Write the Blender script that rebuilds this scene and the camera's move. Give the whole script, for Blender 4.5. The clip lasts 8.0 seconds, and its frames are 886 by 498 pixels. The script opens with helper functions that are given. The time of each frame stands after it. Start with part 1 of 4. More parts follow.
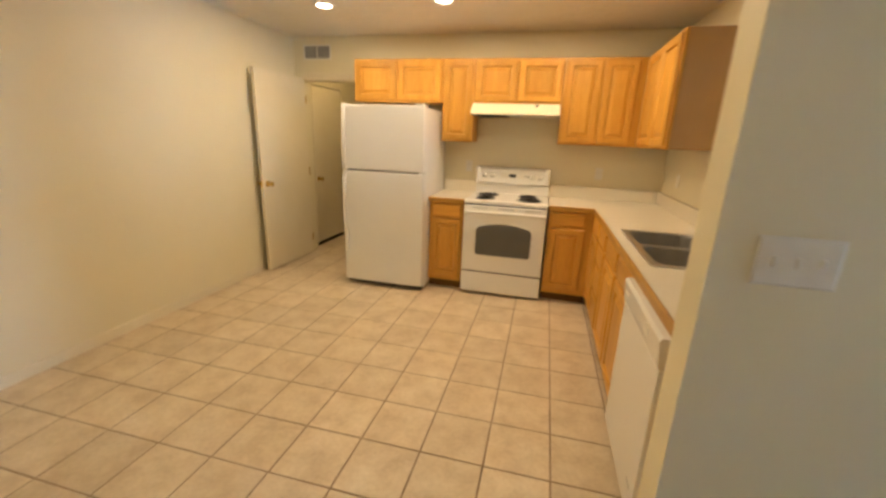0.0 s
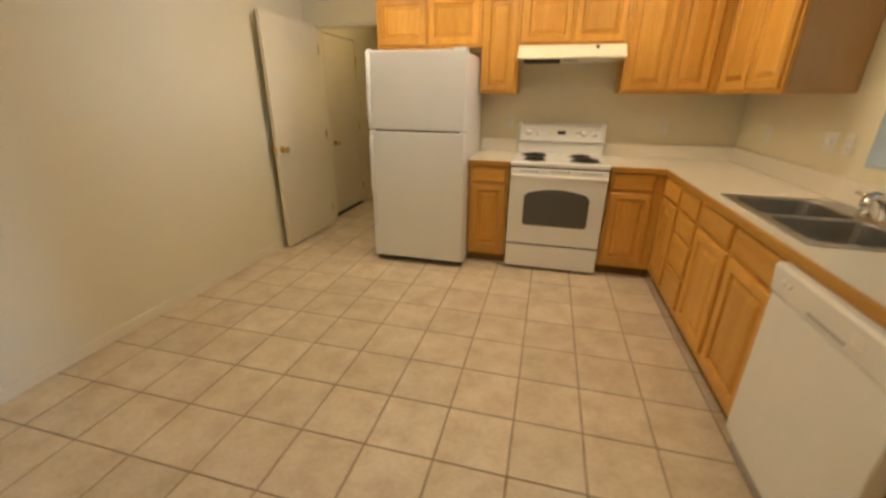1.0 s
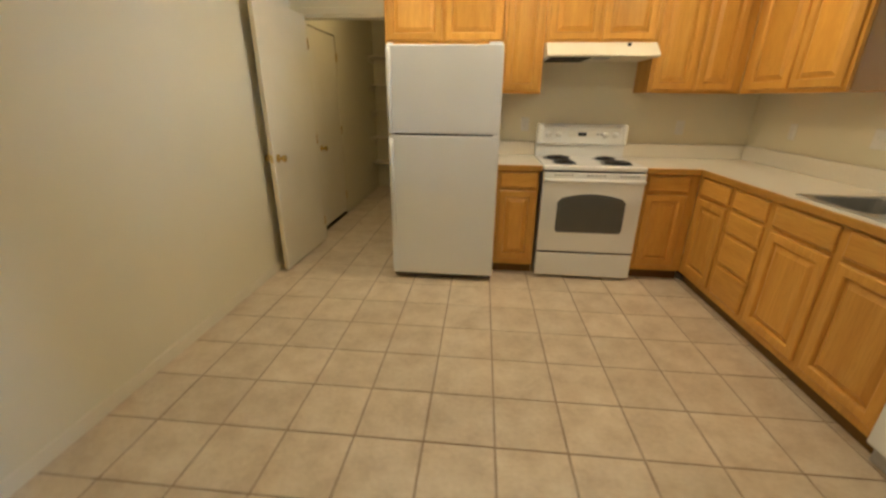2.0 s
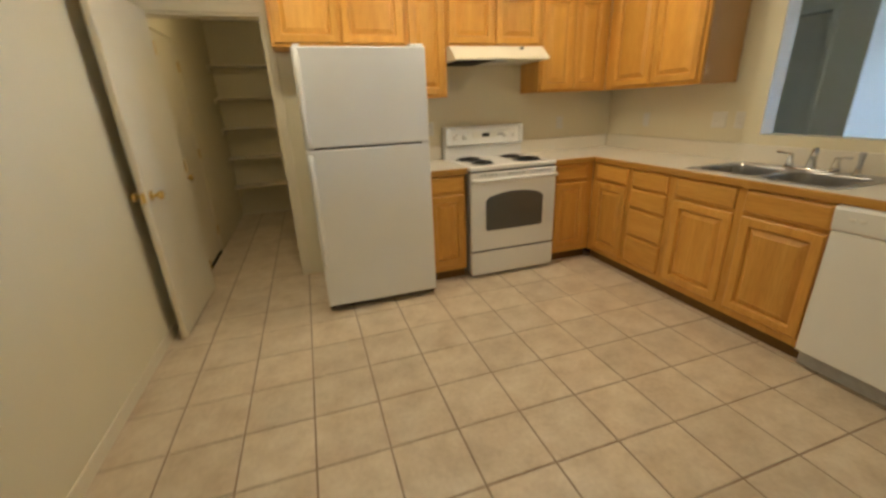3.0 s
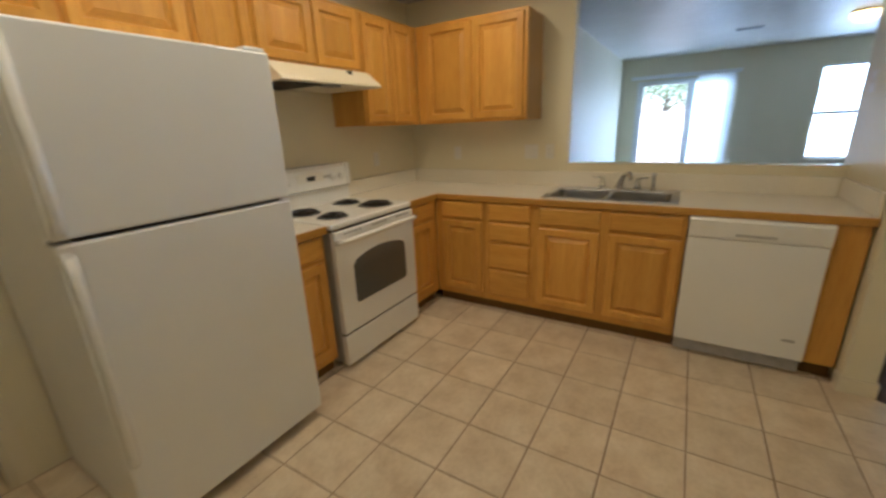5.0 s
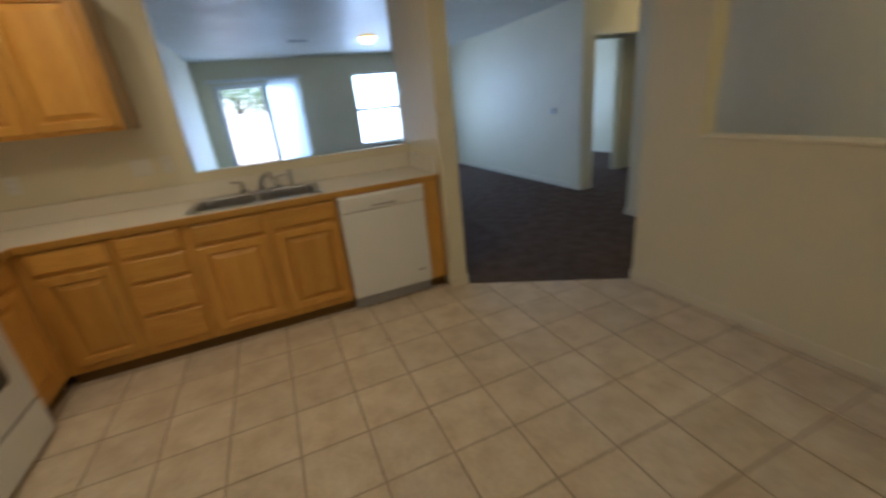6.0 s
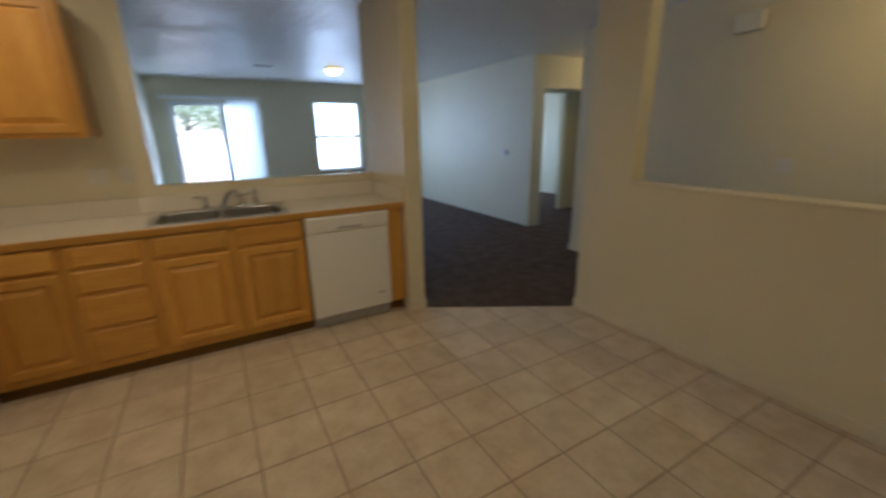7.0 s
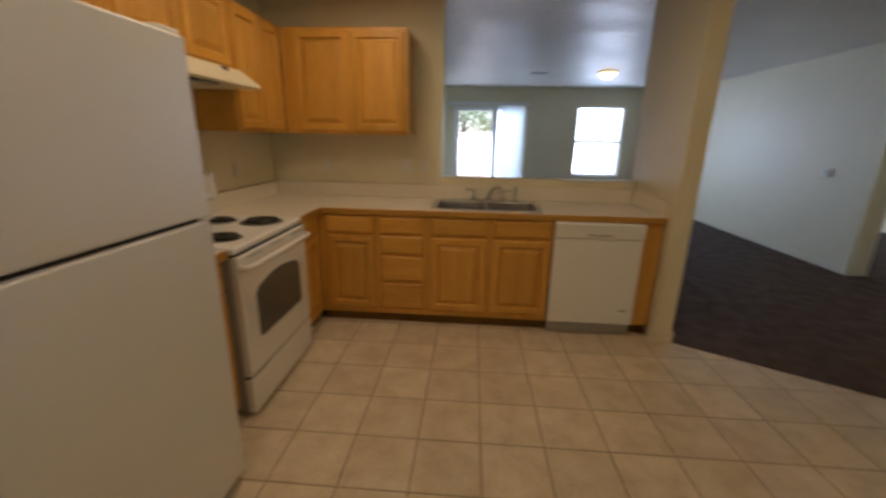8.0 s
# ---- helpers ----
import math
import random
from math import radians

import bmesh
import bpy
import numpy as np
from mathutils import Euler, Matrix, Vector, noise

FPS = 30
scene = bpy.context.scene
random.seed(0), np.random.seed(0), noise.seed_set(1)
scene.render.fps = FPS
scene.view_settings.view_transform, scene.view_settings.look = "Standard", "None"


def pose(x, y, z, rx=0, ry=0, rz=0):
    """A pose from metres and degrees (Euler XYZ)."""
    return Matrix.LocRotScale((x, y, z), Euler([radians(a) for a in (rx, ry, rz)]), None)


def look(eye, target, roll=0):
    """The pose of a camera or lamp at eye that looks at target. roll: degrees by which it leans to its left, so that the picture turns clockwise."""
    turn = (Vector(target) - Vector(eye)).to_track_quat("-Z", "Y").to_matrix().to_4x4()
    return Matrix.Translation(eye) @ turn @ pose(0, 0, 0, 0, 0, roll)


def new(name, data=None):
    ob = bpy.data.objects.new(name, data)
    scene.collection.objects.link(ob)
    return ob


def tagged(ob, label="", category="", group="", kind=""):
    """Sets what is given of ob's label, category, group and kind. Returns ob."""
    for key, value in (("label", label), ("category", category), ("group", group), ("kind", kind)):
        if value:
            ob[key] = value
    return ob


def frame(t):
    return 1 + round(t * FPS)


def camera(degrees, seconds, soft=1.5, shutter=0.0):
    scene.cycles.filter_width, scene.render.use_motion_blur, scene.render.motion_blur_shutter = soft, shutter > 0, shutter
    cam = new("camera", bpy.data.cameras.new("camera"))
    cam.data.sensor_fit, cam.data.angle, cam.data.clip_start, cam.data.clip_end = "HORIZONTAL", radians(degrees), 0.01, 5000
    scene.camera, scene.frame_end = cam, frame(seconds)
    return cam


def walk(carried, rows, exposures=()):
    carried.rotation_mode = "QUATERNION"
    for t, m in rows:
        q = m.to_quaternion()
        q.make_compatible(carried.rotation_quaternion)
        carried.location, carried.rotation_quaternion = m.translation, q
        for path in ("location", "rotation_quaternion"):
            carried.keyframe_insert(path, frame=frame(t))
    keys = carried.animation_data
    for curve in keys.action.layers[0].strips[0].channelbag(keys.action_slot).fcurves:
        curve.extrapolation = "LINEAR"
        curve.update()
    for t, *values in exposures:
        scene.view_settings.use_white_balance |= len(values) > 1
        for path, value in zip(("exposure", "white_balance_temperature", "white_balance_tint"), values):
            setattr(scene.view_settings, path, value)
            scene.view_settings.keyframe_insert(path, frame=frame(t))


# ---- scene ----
cam = camera(96.4, 8.0, soft=2.6, shutter=0.5)
PATH = [
    (0, (-0.065, 0.106, 1.472), (-0.523, 1.975, 0.926), 2.2),
    (0.5, (-0.161, 0.328, 1.46), (-0.712, 2.126, 0.778), 4.5),
    (1, (-0.485, 0.449, 1.414), (-0.947, 2.255, 0.689), 0.6),
    (1.2, (-0.612, 0.504, 1.414), (-1.023, 2.297, 0.628), 0.5),
    (2.3, (-1.491, 0.693, 1.381), (-1.451, 2.568, 0.687), -1.6),
    (2.5, (-1.646, 0.746, 1.384), (-1.418, 2.583, 0.626), -3.2),
    (3, (-1.894, 0.908, 1.369), (-1.323, 2.7, 0.689), -2.4),
    (3.2, (-1.956, 1.008, 1.372), (-1.273, 2.78, 0.747), -4.1),
    (3.5, (-2.057, 1.162, 1.378), (-1.242, 2.896, 0.807), -2.2),
    (4, (-2.22, 1.48, 1.374), (-1.15, 3.084, 0.841), -2.9),
    (4.2, (-2.263, 1.603, 1.384), (-1.031, 3.073, 0.818), -4.1),
    (5.3, (-2.245, 2.195, 1.414), (-0.449, 2.876, 0.857), -1.8),
    (5.5, (-2.269, 2.253, 1.409), (-0.373, 2.569, 0.859), -2.6),
    (5.7, (-2.302, 2.309, 1.409), (-0.399, 2.153, 0.815), -5.2),
    (6, (-2.349, 2.37, 1.426), (-0.608, 1.679, 0.724), -5.9),
    (6.3, (-2.461, 2.451, 1.428), (-0.866, 1.42, 0.8), -4.5),
    (6.5, (-2.479, 2.466, 1.436), (-0.948, 1.333, 0.825), -2.9),
    (6.7, (-2.508, 2.473, 1.438), (-0.988, 1.31, 0.859), -1.9),
    (7, (-2.465, 2.529, 1.435), (-0.798, 1.578, 0.871), -1.0),
    (7.2, (-2.469, 2.541, 1.437), (-0.709, 1.812, 0.829), -0.2),
    (7.5, (-2.462, 2.57, 1.432), (-0.598, 2.121, 0.861), 0.4),
    (7.7, (-2.441, 2.584, 1.428), (-0.528, 2.375, 0.884), 1.3),
    (8, (-2.433, 2.633, 1.432), (-0.513, 2.764, 0.888), 1.1),
]
# exposure in stops and white balance along the walk
EXPOSURES = [(0.0, 2.80, 6150, 23), (0.5, 2.70, 5900, 22), (1.0, 2.50, 5700, 21), (1.2, 2.42, 5600, 19), (2.5, 2.38, 5300, 16), (3.5, 2.34, 5150, 16), (4.2, 2.30, 5100, 16), (5.3, 1.73, 5150, 18), (5.5, 1.60, 5150, 18), (6.0, 1.55, 5050, 18), (6.5, 1.53, 5150, 19), (7.0, 1.46, 5250, 20), (7.5, 1.40, 5450, 23), (8.0, 1.38, 5850, 26)]
walk(cam, [(t, look(eye, target, roll)) for t, eye, target, roll in PATH], EXPOSURES)
SKY, SUN = 0.15, 5.0
WINDOW_WATTS, DOOR_WATTS, DAY_COLOUR = 15.0, 16.0, (0.62, 0.84, 1.0)
CAN_WATTS, ENTRY_WATTS, DOME_GLOW, LAMP_COLOUR = 1.58, 2.4, 1.3, (1.0, 0.765, 0.39)

# ---- world, sun, large lights ----
world = bpy.data.worlds.new("daylight")
scene.world = world
world.use_nodes = True
wn = world.node_tree.nodes
sky = wn.new("ShaderNodeTexSky")
sky.sky_type = "NISHITA"
sky.sun_disc = False
sky.sun_elevation = radians(48)
sky.sun_rotation = radians(250)
wn["Background"].inputs["Strength"].default_value = SKY
world.node_tree.links.new(sky.outputs["Color"], wn["Background"].inputs["Color"])

sun = new("sun", bpy.data.lights.new("sun", "SUN"))
sun.data.energy, sun.data.angle, sun.data.color = SUN, radians(0.5), (1.0, 0.95, 0.88)
sun.matrix_world = look((-20, -7, 24), (0, 0, 0))


def area_lamp(name, m, watts, colour, size, size_y=None):
    lamp = bpy.data.lights.new(name, "AREA")
    lamp.energy, lamp.color, lamp.size = watts, colour, size
    lamp.shape = "RECTANGLE" if size_y else "DISK"
    if size_y:
        lamp.size_y = size_y
    ob = new(name, lamp)
    ob.matrix_world = m
    return ob


XL, XR, YB, TOP = -2.92, 1.04, 4.39, 2.47
T = 0.12
# the last two cans are unseen, added to brighten cabinets and dishwasher
CANS_AND_FILL = ((-1.95, 3.40), (-0.94, 3.40), (0.07, 3.40), (-0.60, 2.05))
for cx, cy in CANS_AND_FILL:
    area_lamp("can_light", look((cx, cy, TOP - 0.012), (cx, cy, 0)), CAN_WATTS, LAMP_COLOUR, 0.13)
DOMES = ((-1.95, -0.58, ENTRY_WATTS), (1.5, -2.75, 1.3), (-2.42, 4.95, 0.48))
for cx, cy, watts in DOMES:
    lamp = bpy.data.lights.new("dome_lamp", "POINT")
    lamp.energy, lamp.color, lamp.shadow_soft_size = watts, (1.0, 0.70, 0.24), 0.09
    new("dome_lamp", lamp).location = (cx, cy, TOP - 0.22)
area_lamp("window_light", look((7.1, -0.04, 1.42), (5.1, -0.04, 0.42)), WINDOW_WATTS, DAY_COLOUR, 1.1, 1.7)
area_lamp("glass_door_light", look((7.25, 1.86, 1.15), (5.25, 1.86, 0.15)), DOOR_WATTS, DAY_COLOUR, 0.72, 2.1)
area_lamp("bedroom_window_light", look((6.67, -2.95, 1.3), (0, -2.95, 1.1)), 12.0, DAY_COLOUR, 1.25, 1.35)

# ---- materials ----
def material(name, rough=0.6, metal=0.0, spec=0.5):
    m = bpy.data.materials.new(name)
    m.use_nodes = True
    b = m.node_tree.nodes["Principled BSDF"]
    b.inputs["Roughness"].default_value = rough
    b.inputs["Metallic"].default_value = metal
    b.inputs["Specular IOR Level"].default_value = spec
    return m, m.node_tree.nodes, m.node_tree.links, b


def coords(n, l, scale=(1, 1, 1), kind="Object", world=False):
    tc = n.new("ShaderNodeNewGeometry" if world else "ShaderNodeTexCoord")
    mp = n.new("ShaderNodeMapping")
    mp.inputs["Scale"].default_value = scale
    l.new(tc.outputs["Position" if world else kind], mp.inputs["Vector"])
    return mp.outputs["Vector"]


def noise_tex(n, l, vec, scale, detail=4.0, rough=0.55):
    t = n.new("ShaderNodeTexNoise")
    t.inputs["Scale"].default_value, t.inputs["Detail"].default_value = scale, detail
    t.inputs["Roughness"].default_value = rough
    l.new(vec, t.inputs["Vector"])
    return t.outputs["Fac"]


def ramp(n, l, fac, stops):
    r = n.new("ShaderNodeValToRGB")
    e = r.color_ramp.elements
    while len(e) < len(stops):
        e.new(0.5)
    for k, (p, c) in zip(e, stops):
        k.position, k.color = p, (*c, 1)
    l.new(fac, r.inputs["Fac"])
    return r.outputs["Color"]


def mixed(n, l, a, b, fac, mode="MIX"):
    m = n.new("ShaderNodeMix")
    m.data_type, m.blend_type = "RGBA", mode
    for sock, v in ((m.inputs[0], fac), (m.inputs[6], a), (m.inputs[7], b)):
        if isinstance(v, (int, float)):
            sock.default_value = v
        elif isinstance(v, tuple):
            sock.default_value = (*v, 1)
        else:
            l.new(v, sock)
    return m.outputs[2]


def bump(n, l, b, height, strength, distance):
    k = n.new("ShaderNodeBump")
    k.inputs["Strength"].default_value, k.inputs["Distance"].default_value = strength, distance
    l.new(height, k.inputs["Height"])
    l.new(k.outputs["Normal"], b.inputs["Normal"])


def varied(name, c0, c1, scale=3.0, rough=0.6, metal=0.0, grain=60.0, bump_s=0.1, bump_d=0.001, spec=0.5, world=True, rough_var=0.0):
    """A surface of two near tones in soft patches, with fine relief."""
    m, n, l, b = material(name, rough, metal, spec)
    v = coords(n, l, world=world)
    f = noise_tex(n, l, v, scale, 5)
    l.new(ramp(n, l, f, [(0.3, c0), (0.7, c1)]), b.inputs["Base Color"])
    g = noise_tex(n, l, v, grain, 3)
    if bump_s:
        bump(n, l, b, g, bump_s, bump_d)
    if rough_var:
        mr = n.new("ShaderNodeMapRange")
        mr.inputs["To Min"].default_value, mr.inputs["To Max"].default_value = rough - rough_var, rough + rough_var
        l.new(f, mr.inputs["Value"])
        l.new(mr.outputs["Result"], b.inputs["Roughness"])
    return m


def oak(name, horizontal=False, tone=1.0, rough=0.38):
    m, n, l, b = material(name, rough)
    sc = (0.6, 0.6, 9.0) if horizontal else (9.0, 9.0, 0.6)
    oi = n.new("ShaderNodeObjectInfo")
    tc = n.new("ShaderNodeTexCoord")
    add = n.new("ShaderNodeVectorMath")
    mul = n.new("ShaderNodeVectorMath")
    mul.operation = "MULTIPLY_ADD"
    l.new(oi.outputs["Random"], mul.inputs[0])
    mul.inputs[1].default_value = (7.0, 3.0, 11.0)
    l.new(tc.outputs["Object"], mul.inputs[2])
    mp = n.new("ShaderNodeMapping")
    mp.inputs["Scale"].default_value = sc
    l.new(mul.outputs["Vector"], mp.inputs["Vector"])
    v = mp.outputs["Vector"]
    broad = noise_tex(n, l, v, 1.4, 3, 0.5)
    fine = noise_tex(n, l, v, 14.0, 4, 0.6)
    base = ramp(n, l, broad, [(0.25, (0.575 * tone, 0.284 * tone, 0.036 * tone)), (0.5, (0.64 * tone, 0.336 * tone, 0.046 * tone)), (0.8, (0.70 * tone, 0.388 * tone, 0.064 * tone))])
    streak = ramp(n, l, fine, [(0.36, (0.74, 0.66, 0.56)), (0.55, (1, 1, 1))])
    col = mixed(n, l, base, streak, 0.5, "MULTIPLY")
    hv = n.new("ShaderNodeHueSaturation")
    mr = n.new("ShaderNodeMapRange")
    mr.inputs["To Min"].default_value, mr.inputs["To Max"].default_value = 0.9, 1.1
    l.new(oi.outputs["Random"], mr.inputs["Value"])
    l.new(mr.outputs["Result"], hv.inputs["Value"])
    l.new(col, hv.inputs["Color"])
    l.new(hv.outputs["Color"], b.inputs["Base Color"])
    bump(n, l, b, fine, 0.12, 0.0006)
    return m


def knockdown(name, c, rough, strength):
    m, n, l, b = material(name, rough)
    v = coords(n, l, world=True)
    f = noise_tex(n, l, v, 1.2, 4)
    l.new(ramp(n, l, f, [(0.3, tuple(x * 0.95 for x in c)), (0.7, c)]), b.inputs["Base Color"])
    g = noise_tex(n, l, v, 9.0, 5, 0.6)
    sheen = n.new("ShaderNodeMapRange")
    sheen.inputs["From Min"].default_value, sheen.inputs["From Max"].default_value = 0.35, 0.65
    sheen.inputs["To Min"].default_value, sheen.inputs["To Max"].default_value = rough - 0.07, rough + 0.12
    l.new(noise_tex(n, l, v, 2.6, 5, 0.65), sheen.inputs["Value"])
    l.new(sheen.outputs["Result"], b.inputs["Roughness"])
    flat = ramp(n, l, g, [(0.42, (0, 0, 0)), (0.62, (1, 1, 1))])
    bump(n, l, b, flat, strength, 0.004)
    return m


def tile_material(name):
    m, n, l, b = material(name, 0.36)
    oi = n.new("ShaderNodeObjectInfo")
    v = coords(n, l, world=True)
    big = noise_tex(n, l, v, 6.0, 6, 0.62)
    small = noise_tex(n, l, v, 45.0, 4, 0.6)
    c = ramp(n, l, big, [(0.30, (0.56, 0.452, 0.315)), (0.5, (0.67, 0.565, 0.415)), (0.70, (0.75, 0.655, 0.505))])
    s = ramp(n, l, small, [(0.3, (0.86, 0.83, 0.8)), (0.6, (1, 1, 1))])
    col = mixed(n, l, c, s, 0.6, "MULTIPLY")
    hv = n.new("ShaderNodeHueSaturation")
    mr = n.new("ShaderNodeMapRange")
    mr.inputs["To Min"].default_value, mr.inputs["To Max"].default_value = 0.93, 1.05
    l.new(oi.outputs["Random"], mr.inputs["Value"])
    l.new(mr.outputs["Result"], hv.inputs["Value"])
    l.new(col, hv.inputs["Color"])
    l.new(hv.outputs["Color"], b.inputs["Base Color"])
    bump(n, l, b, big, 0.12, 0.004)
    return m


def plain(name, c, rough=0.5, metal=0.0, spec=0.5):
    m, n, l, b = material(name, rough, metal, spec)
    b.inputs["Base Color"].default_value = (*c, 1)
    return m


def glowing(name, c, strength):
    m, n, l, b = material(name, 0.4)
    b.inputs["Base Color"].default_value = (0.9, 0.88, 0.84, 1)
    b.inputs["Emission Color"].default_value = (*c, 1)
    b.inputs["Emission Strength"].default_value = strength
    return m


def pane_glass(name, rough=0.0, tint=(1, 1, 1)):
    m, n, l, b = material(name, rough)
    b.inputs["Base Color"].default_value = (*tint, 1)
    b.inputs["Transmission Weight"].default_value = 1.0
    b.inputs["IOR"].default_value = 1.02
    return m


WALL = varied("cream_wall_paint", (0.73, 0.675, 0.495), (0.77, 0.718, 0.54), 1.3, 0.50, grain=150.0, bump_s=0.16, bump_d=0.0012, rough_var=0.06)
TRIM = varied("cream_trim_paint", (0.735, 0.675, 0.515), (0.78, 0.72, 0.57), 3.0, 0.38, grain=90.0, bump_s=0.04)
CEILING = knockdown("ceiling_texture", (0.78, 0.75, 0.69), 0.40, 0.9)
OAK = oak("honey_oak_upright")
OAK_H = oak("honey_oak_level", True)
VENEER = varied("pale_side_veneer", (0.47, 0.275, 0.105), (0.53, 0.33, 0.135), 2.5, 0.24, grain=90.0, bump_s=0.05)
OAK_EDGE = oak("honey_oak_edge", True, 0.74, 0.34)
# toe-kick oak, darkened in colour for the shade under the cabinets
OAK_TOE_SHADE = oak("oak_toe_kick_shade", True, 0.26, 0.75)
LAMINATE = varied("cream_laminate", (0.785, 0.735, 0.62), (0.835, 0.79, 0.69), 90.0, 0.22, grain=220.0, bump_s=0.03)
ENAMEL = varied("white_enamel", (0.79, 0.79, 0.775), (0.82, 0.82, 0.805), 2.0, 0.24, grain=180.0, bump_s=0.03, bump_d=0.0004)
CREAM_ENAMEL = varied("cream_enamel", (0.78, 0.72, 0.56), (0.82, 0.76, 0.61), 4.0, 0.28, grain=180.0, bump_s=0.03, bump_d=0.0004)
PEBBLED = varied("pebbled_white_enamel", (0.775, 0.78, 0.775), (0.805, 0.81, 0.805), 2.0, 0.36, grain=420.0, bump_s=0.25, bump_d=0.0006)
TILE = tile_material("beige_ceramic_tile")
GROUT = varied("brown_grout", (0.26, 0.185, 0.125), (0.40, 0.30, 0.215), 9.0, 0.9, grain=260.0, bump_s=0.4)
CARPET = varied("dark_carpet", (0.080, 0.055, 0.043), (0.145, 0.104, 0.083), 7.0, 0.95, grain=330.0, bump_s=0.7, bump_d=0.004, spec=0.1)
STEEL = varied("brushed_steel", (0.44, 0.44, 0.445), (0.54, 0.54, 0.545), 8.0, 0.34, 1.0, 140.0, 0.012, rough_var=0.05)
CHROME = plain("chrome", (0.75, 0.75, 0.74), 0.08, 1.0)
BRASS = varied("polished_brass", (0.72, 0.54, 0.18), (0.80, 0.62, 0.25), 30.0, 0.2, 1.0, 200.0, 0.03)
BLACK = varied("black_enamel", (0.010, 0.010, 0.011), (0.022, 0.021, 0.020), 40.0, 0.35, grain=200.0, bump_s=0.1)
# near-black for rubber feet and grilles, also for shade painted into gaps
DARKGAP = varied("dark_rubber_and_gap_shade", (0.015, 0.014, 0.013), (0.03, 0.028, 0.026), 30.0, 0.8)
OVENGLASS = varied("smoked_oven_glass", (0.10, 0.102, 0.105), (0.115, 0.117, 0.12), 3.0, 0.16, bump_s=0.0)
PLATE = varied("white_plastic", (0.74, 0.725, 0.67), (0.78, 0.765, 0.71), 20.0, 0.4, bump_s=0.02)
GREYPLASTIC = varied("grey_plastic", (0.35, 0.35, 0.36), (0.42, 0.42, 0.43), 30.0, 0.45)
VINYL = varied("white_vinyl_frame", (0.74, 0.75, 0.75), (0.79, 0.80, 0.80), 5.0, 0.35)
BLIND = varied("white_blind_slat", (0.80, 0.80, 0.78), (0.84, 0.84, 0.82), 5.0, 0.5)
bn = BLIND.node_tree.nodes
tr, mx = bn.new("ShaderNodeBsdfTranslucent"), bn.new("ShaderNodeMixShader")
tr.inputs["Color"].default_value = (0.85, 0.86, 0.86, 1)
mx.inputs["Fac"].default_value = 0.5
BLIND.node_tree.links.new(bn["Principled BSDF"].outputs["BSDF"], mx.inputs[1])
BLIND.node_tree.links.new(tr.outputs["BSDF"], mx.inputs[2])
BLIND.node_tree.links.new(mx.outputs["Shader"], bn["Material Output"].inputs["Surface"])
GLASS = pane_glass("window_glass")
CONCRETE = varied("pale_concrete", (0.48, 0.47, 0.45), (0.58, 0.57, 0.54), 1.5, 0.9, grain=60.0, bump_s=0.4, bump_d=0.003)
EARTH = varied("dry_earth", (0.30, 0.25, 0.19), (0.40, 0.35, 0.27), 0.8, 0.95, grain=30.0, bump_s=0.6, bump_d=0.01)
STUCCO = varied("pale_stucco", (0.66, 0.63, 0.58), (0.74, 0.71, 0.66), 1.2, 0.9, grain=70.0, bump_s=0.5, bump_d=0.004)
BARK = varied("bark", (0.10, 0.075, 0.05), (0.18, 0.14, 0.10), 12.0, 0.9, grain=40.0, bump_s=0.8, bump_d=0.01)
LEAF = varied("green_leaf", (0.12, 0.17, 0.09), (0.17, 0.23, 0.13), 3.0, 0.5, bump_s=0.0)
ln = LEAF.node_tree.nodes
lt, lx = ln.new("ShaderNodeBsdfTranslucent"), ln.new("ShaderNodeMixShader")
lt.inputs["Color"].default_value = (0.32, 0.42, 0.18, 1)
lx.inputs["Fac"].default_value = 0.5
LEAF.node_tree.links.new(ln["Principled BSDF"].outputs["BSDF"], lx.inputs[1])
LEAF.node_tree.links.new(lt.outputs["BSDF"], lx.inputs[2])
LEAF.node_tree.links.new(lx.outputs["Shader"], ln["Material Output"].inputs["Surface"])
LENS = glowing("lamp_lens", (1.0, 0.80, 0.5), 2.0)
DOME = glowing("frosted_dome", (1.0, 0.74, 0.36), DOME_GLOW)

# ---- building helpers ----
W = {}


def thing(name, at, label, category, group="", kind=""):
    ob = new(name)
    ob.empty_display_size = 0.1
    ob.location = at
    W[ob.name] = Vector(at)
    return tagged(ob, label, category, group, kind)


def part(name, bm, mat, parent=None, label="", smooth=False):
    """Links a bmesh, drawn in world metres, as one mesh object under a thing or a part."""
    mesh = bpy.data.meshes.new(name)
    bm.normal_update()
    bm.to_mesh(mesh)
    bm.free()
    co = np.empty(len(mesh.vertices) * 3)
    mesh.vertices.foreach_get("co", co)
    co = co.reshape(-1, 3)
    mid = Vector((co.min(0) + co.max(0)) / 2)
    mesh.transform(Matrix.Translation(-mid))
    mesh.materials.append(mat)
    if smooth:
        mesh.polygons.foreach_set("use_smooth", [True] * len(mesh.polygons))
    ob = new(name, mesh)
    W[ob.name] = mid
    if parent:
        ob.parent = parent
        ob.location = mid - W[parent.name]
    else:
        ob.location = mid
    return tagged(ob, label)


def structure(name, bm, mat, label, category):
    return tagged(part(name, bm, mat), label, category, kind="structure")


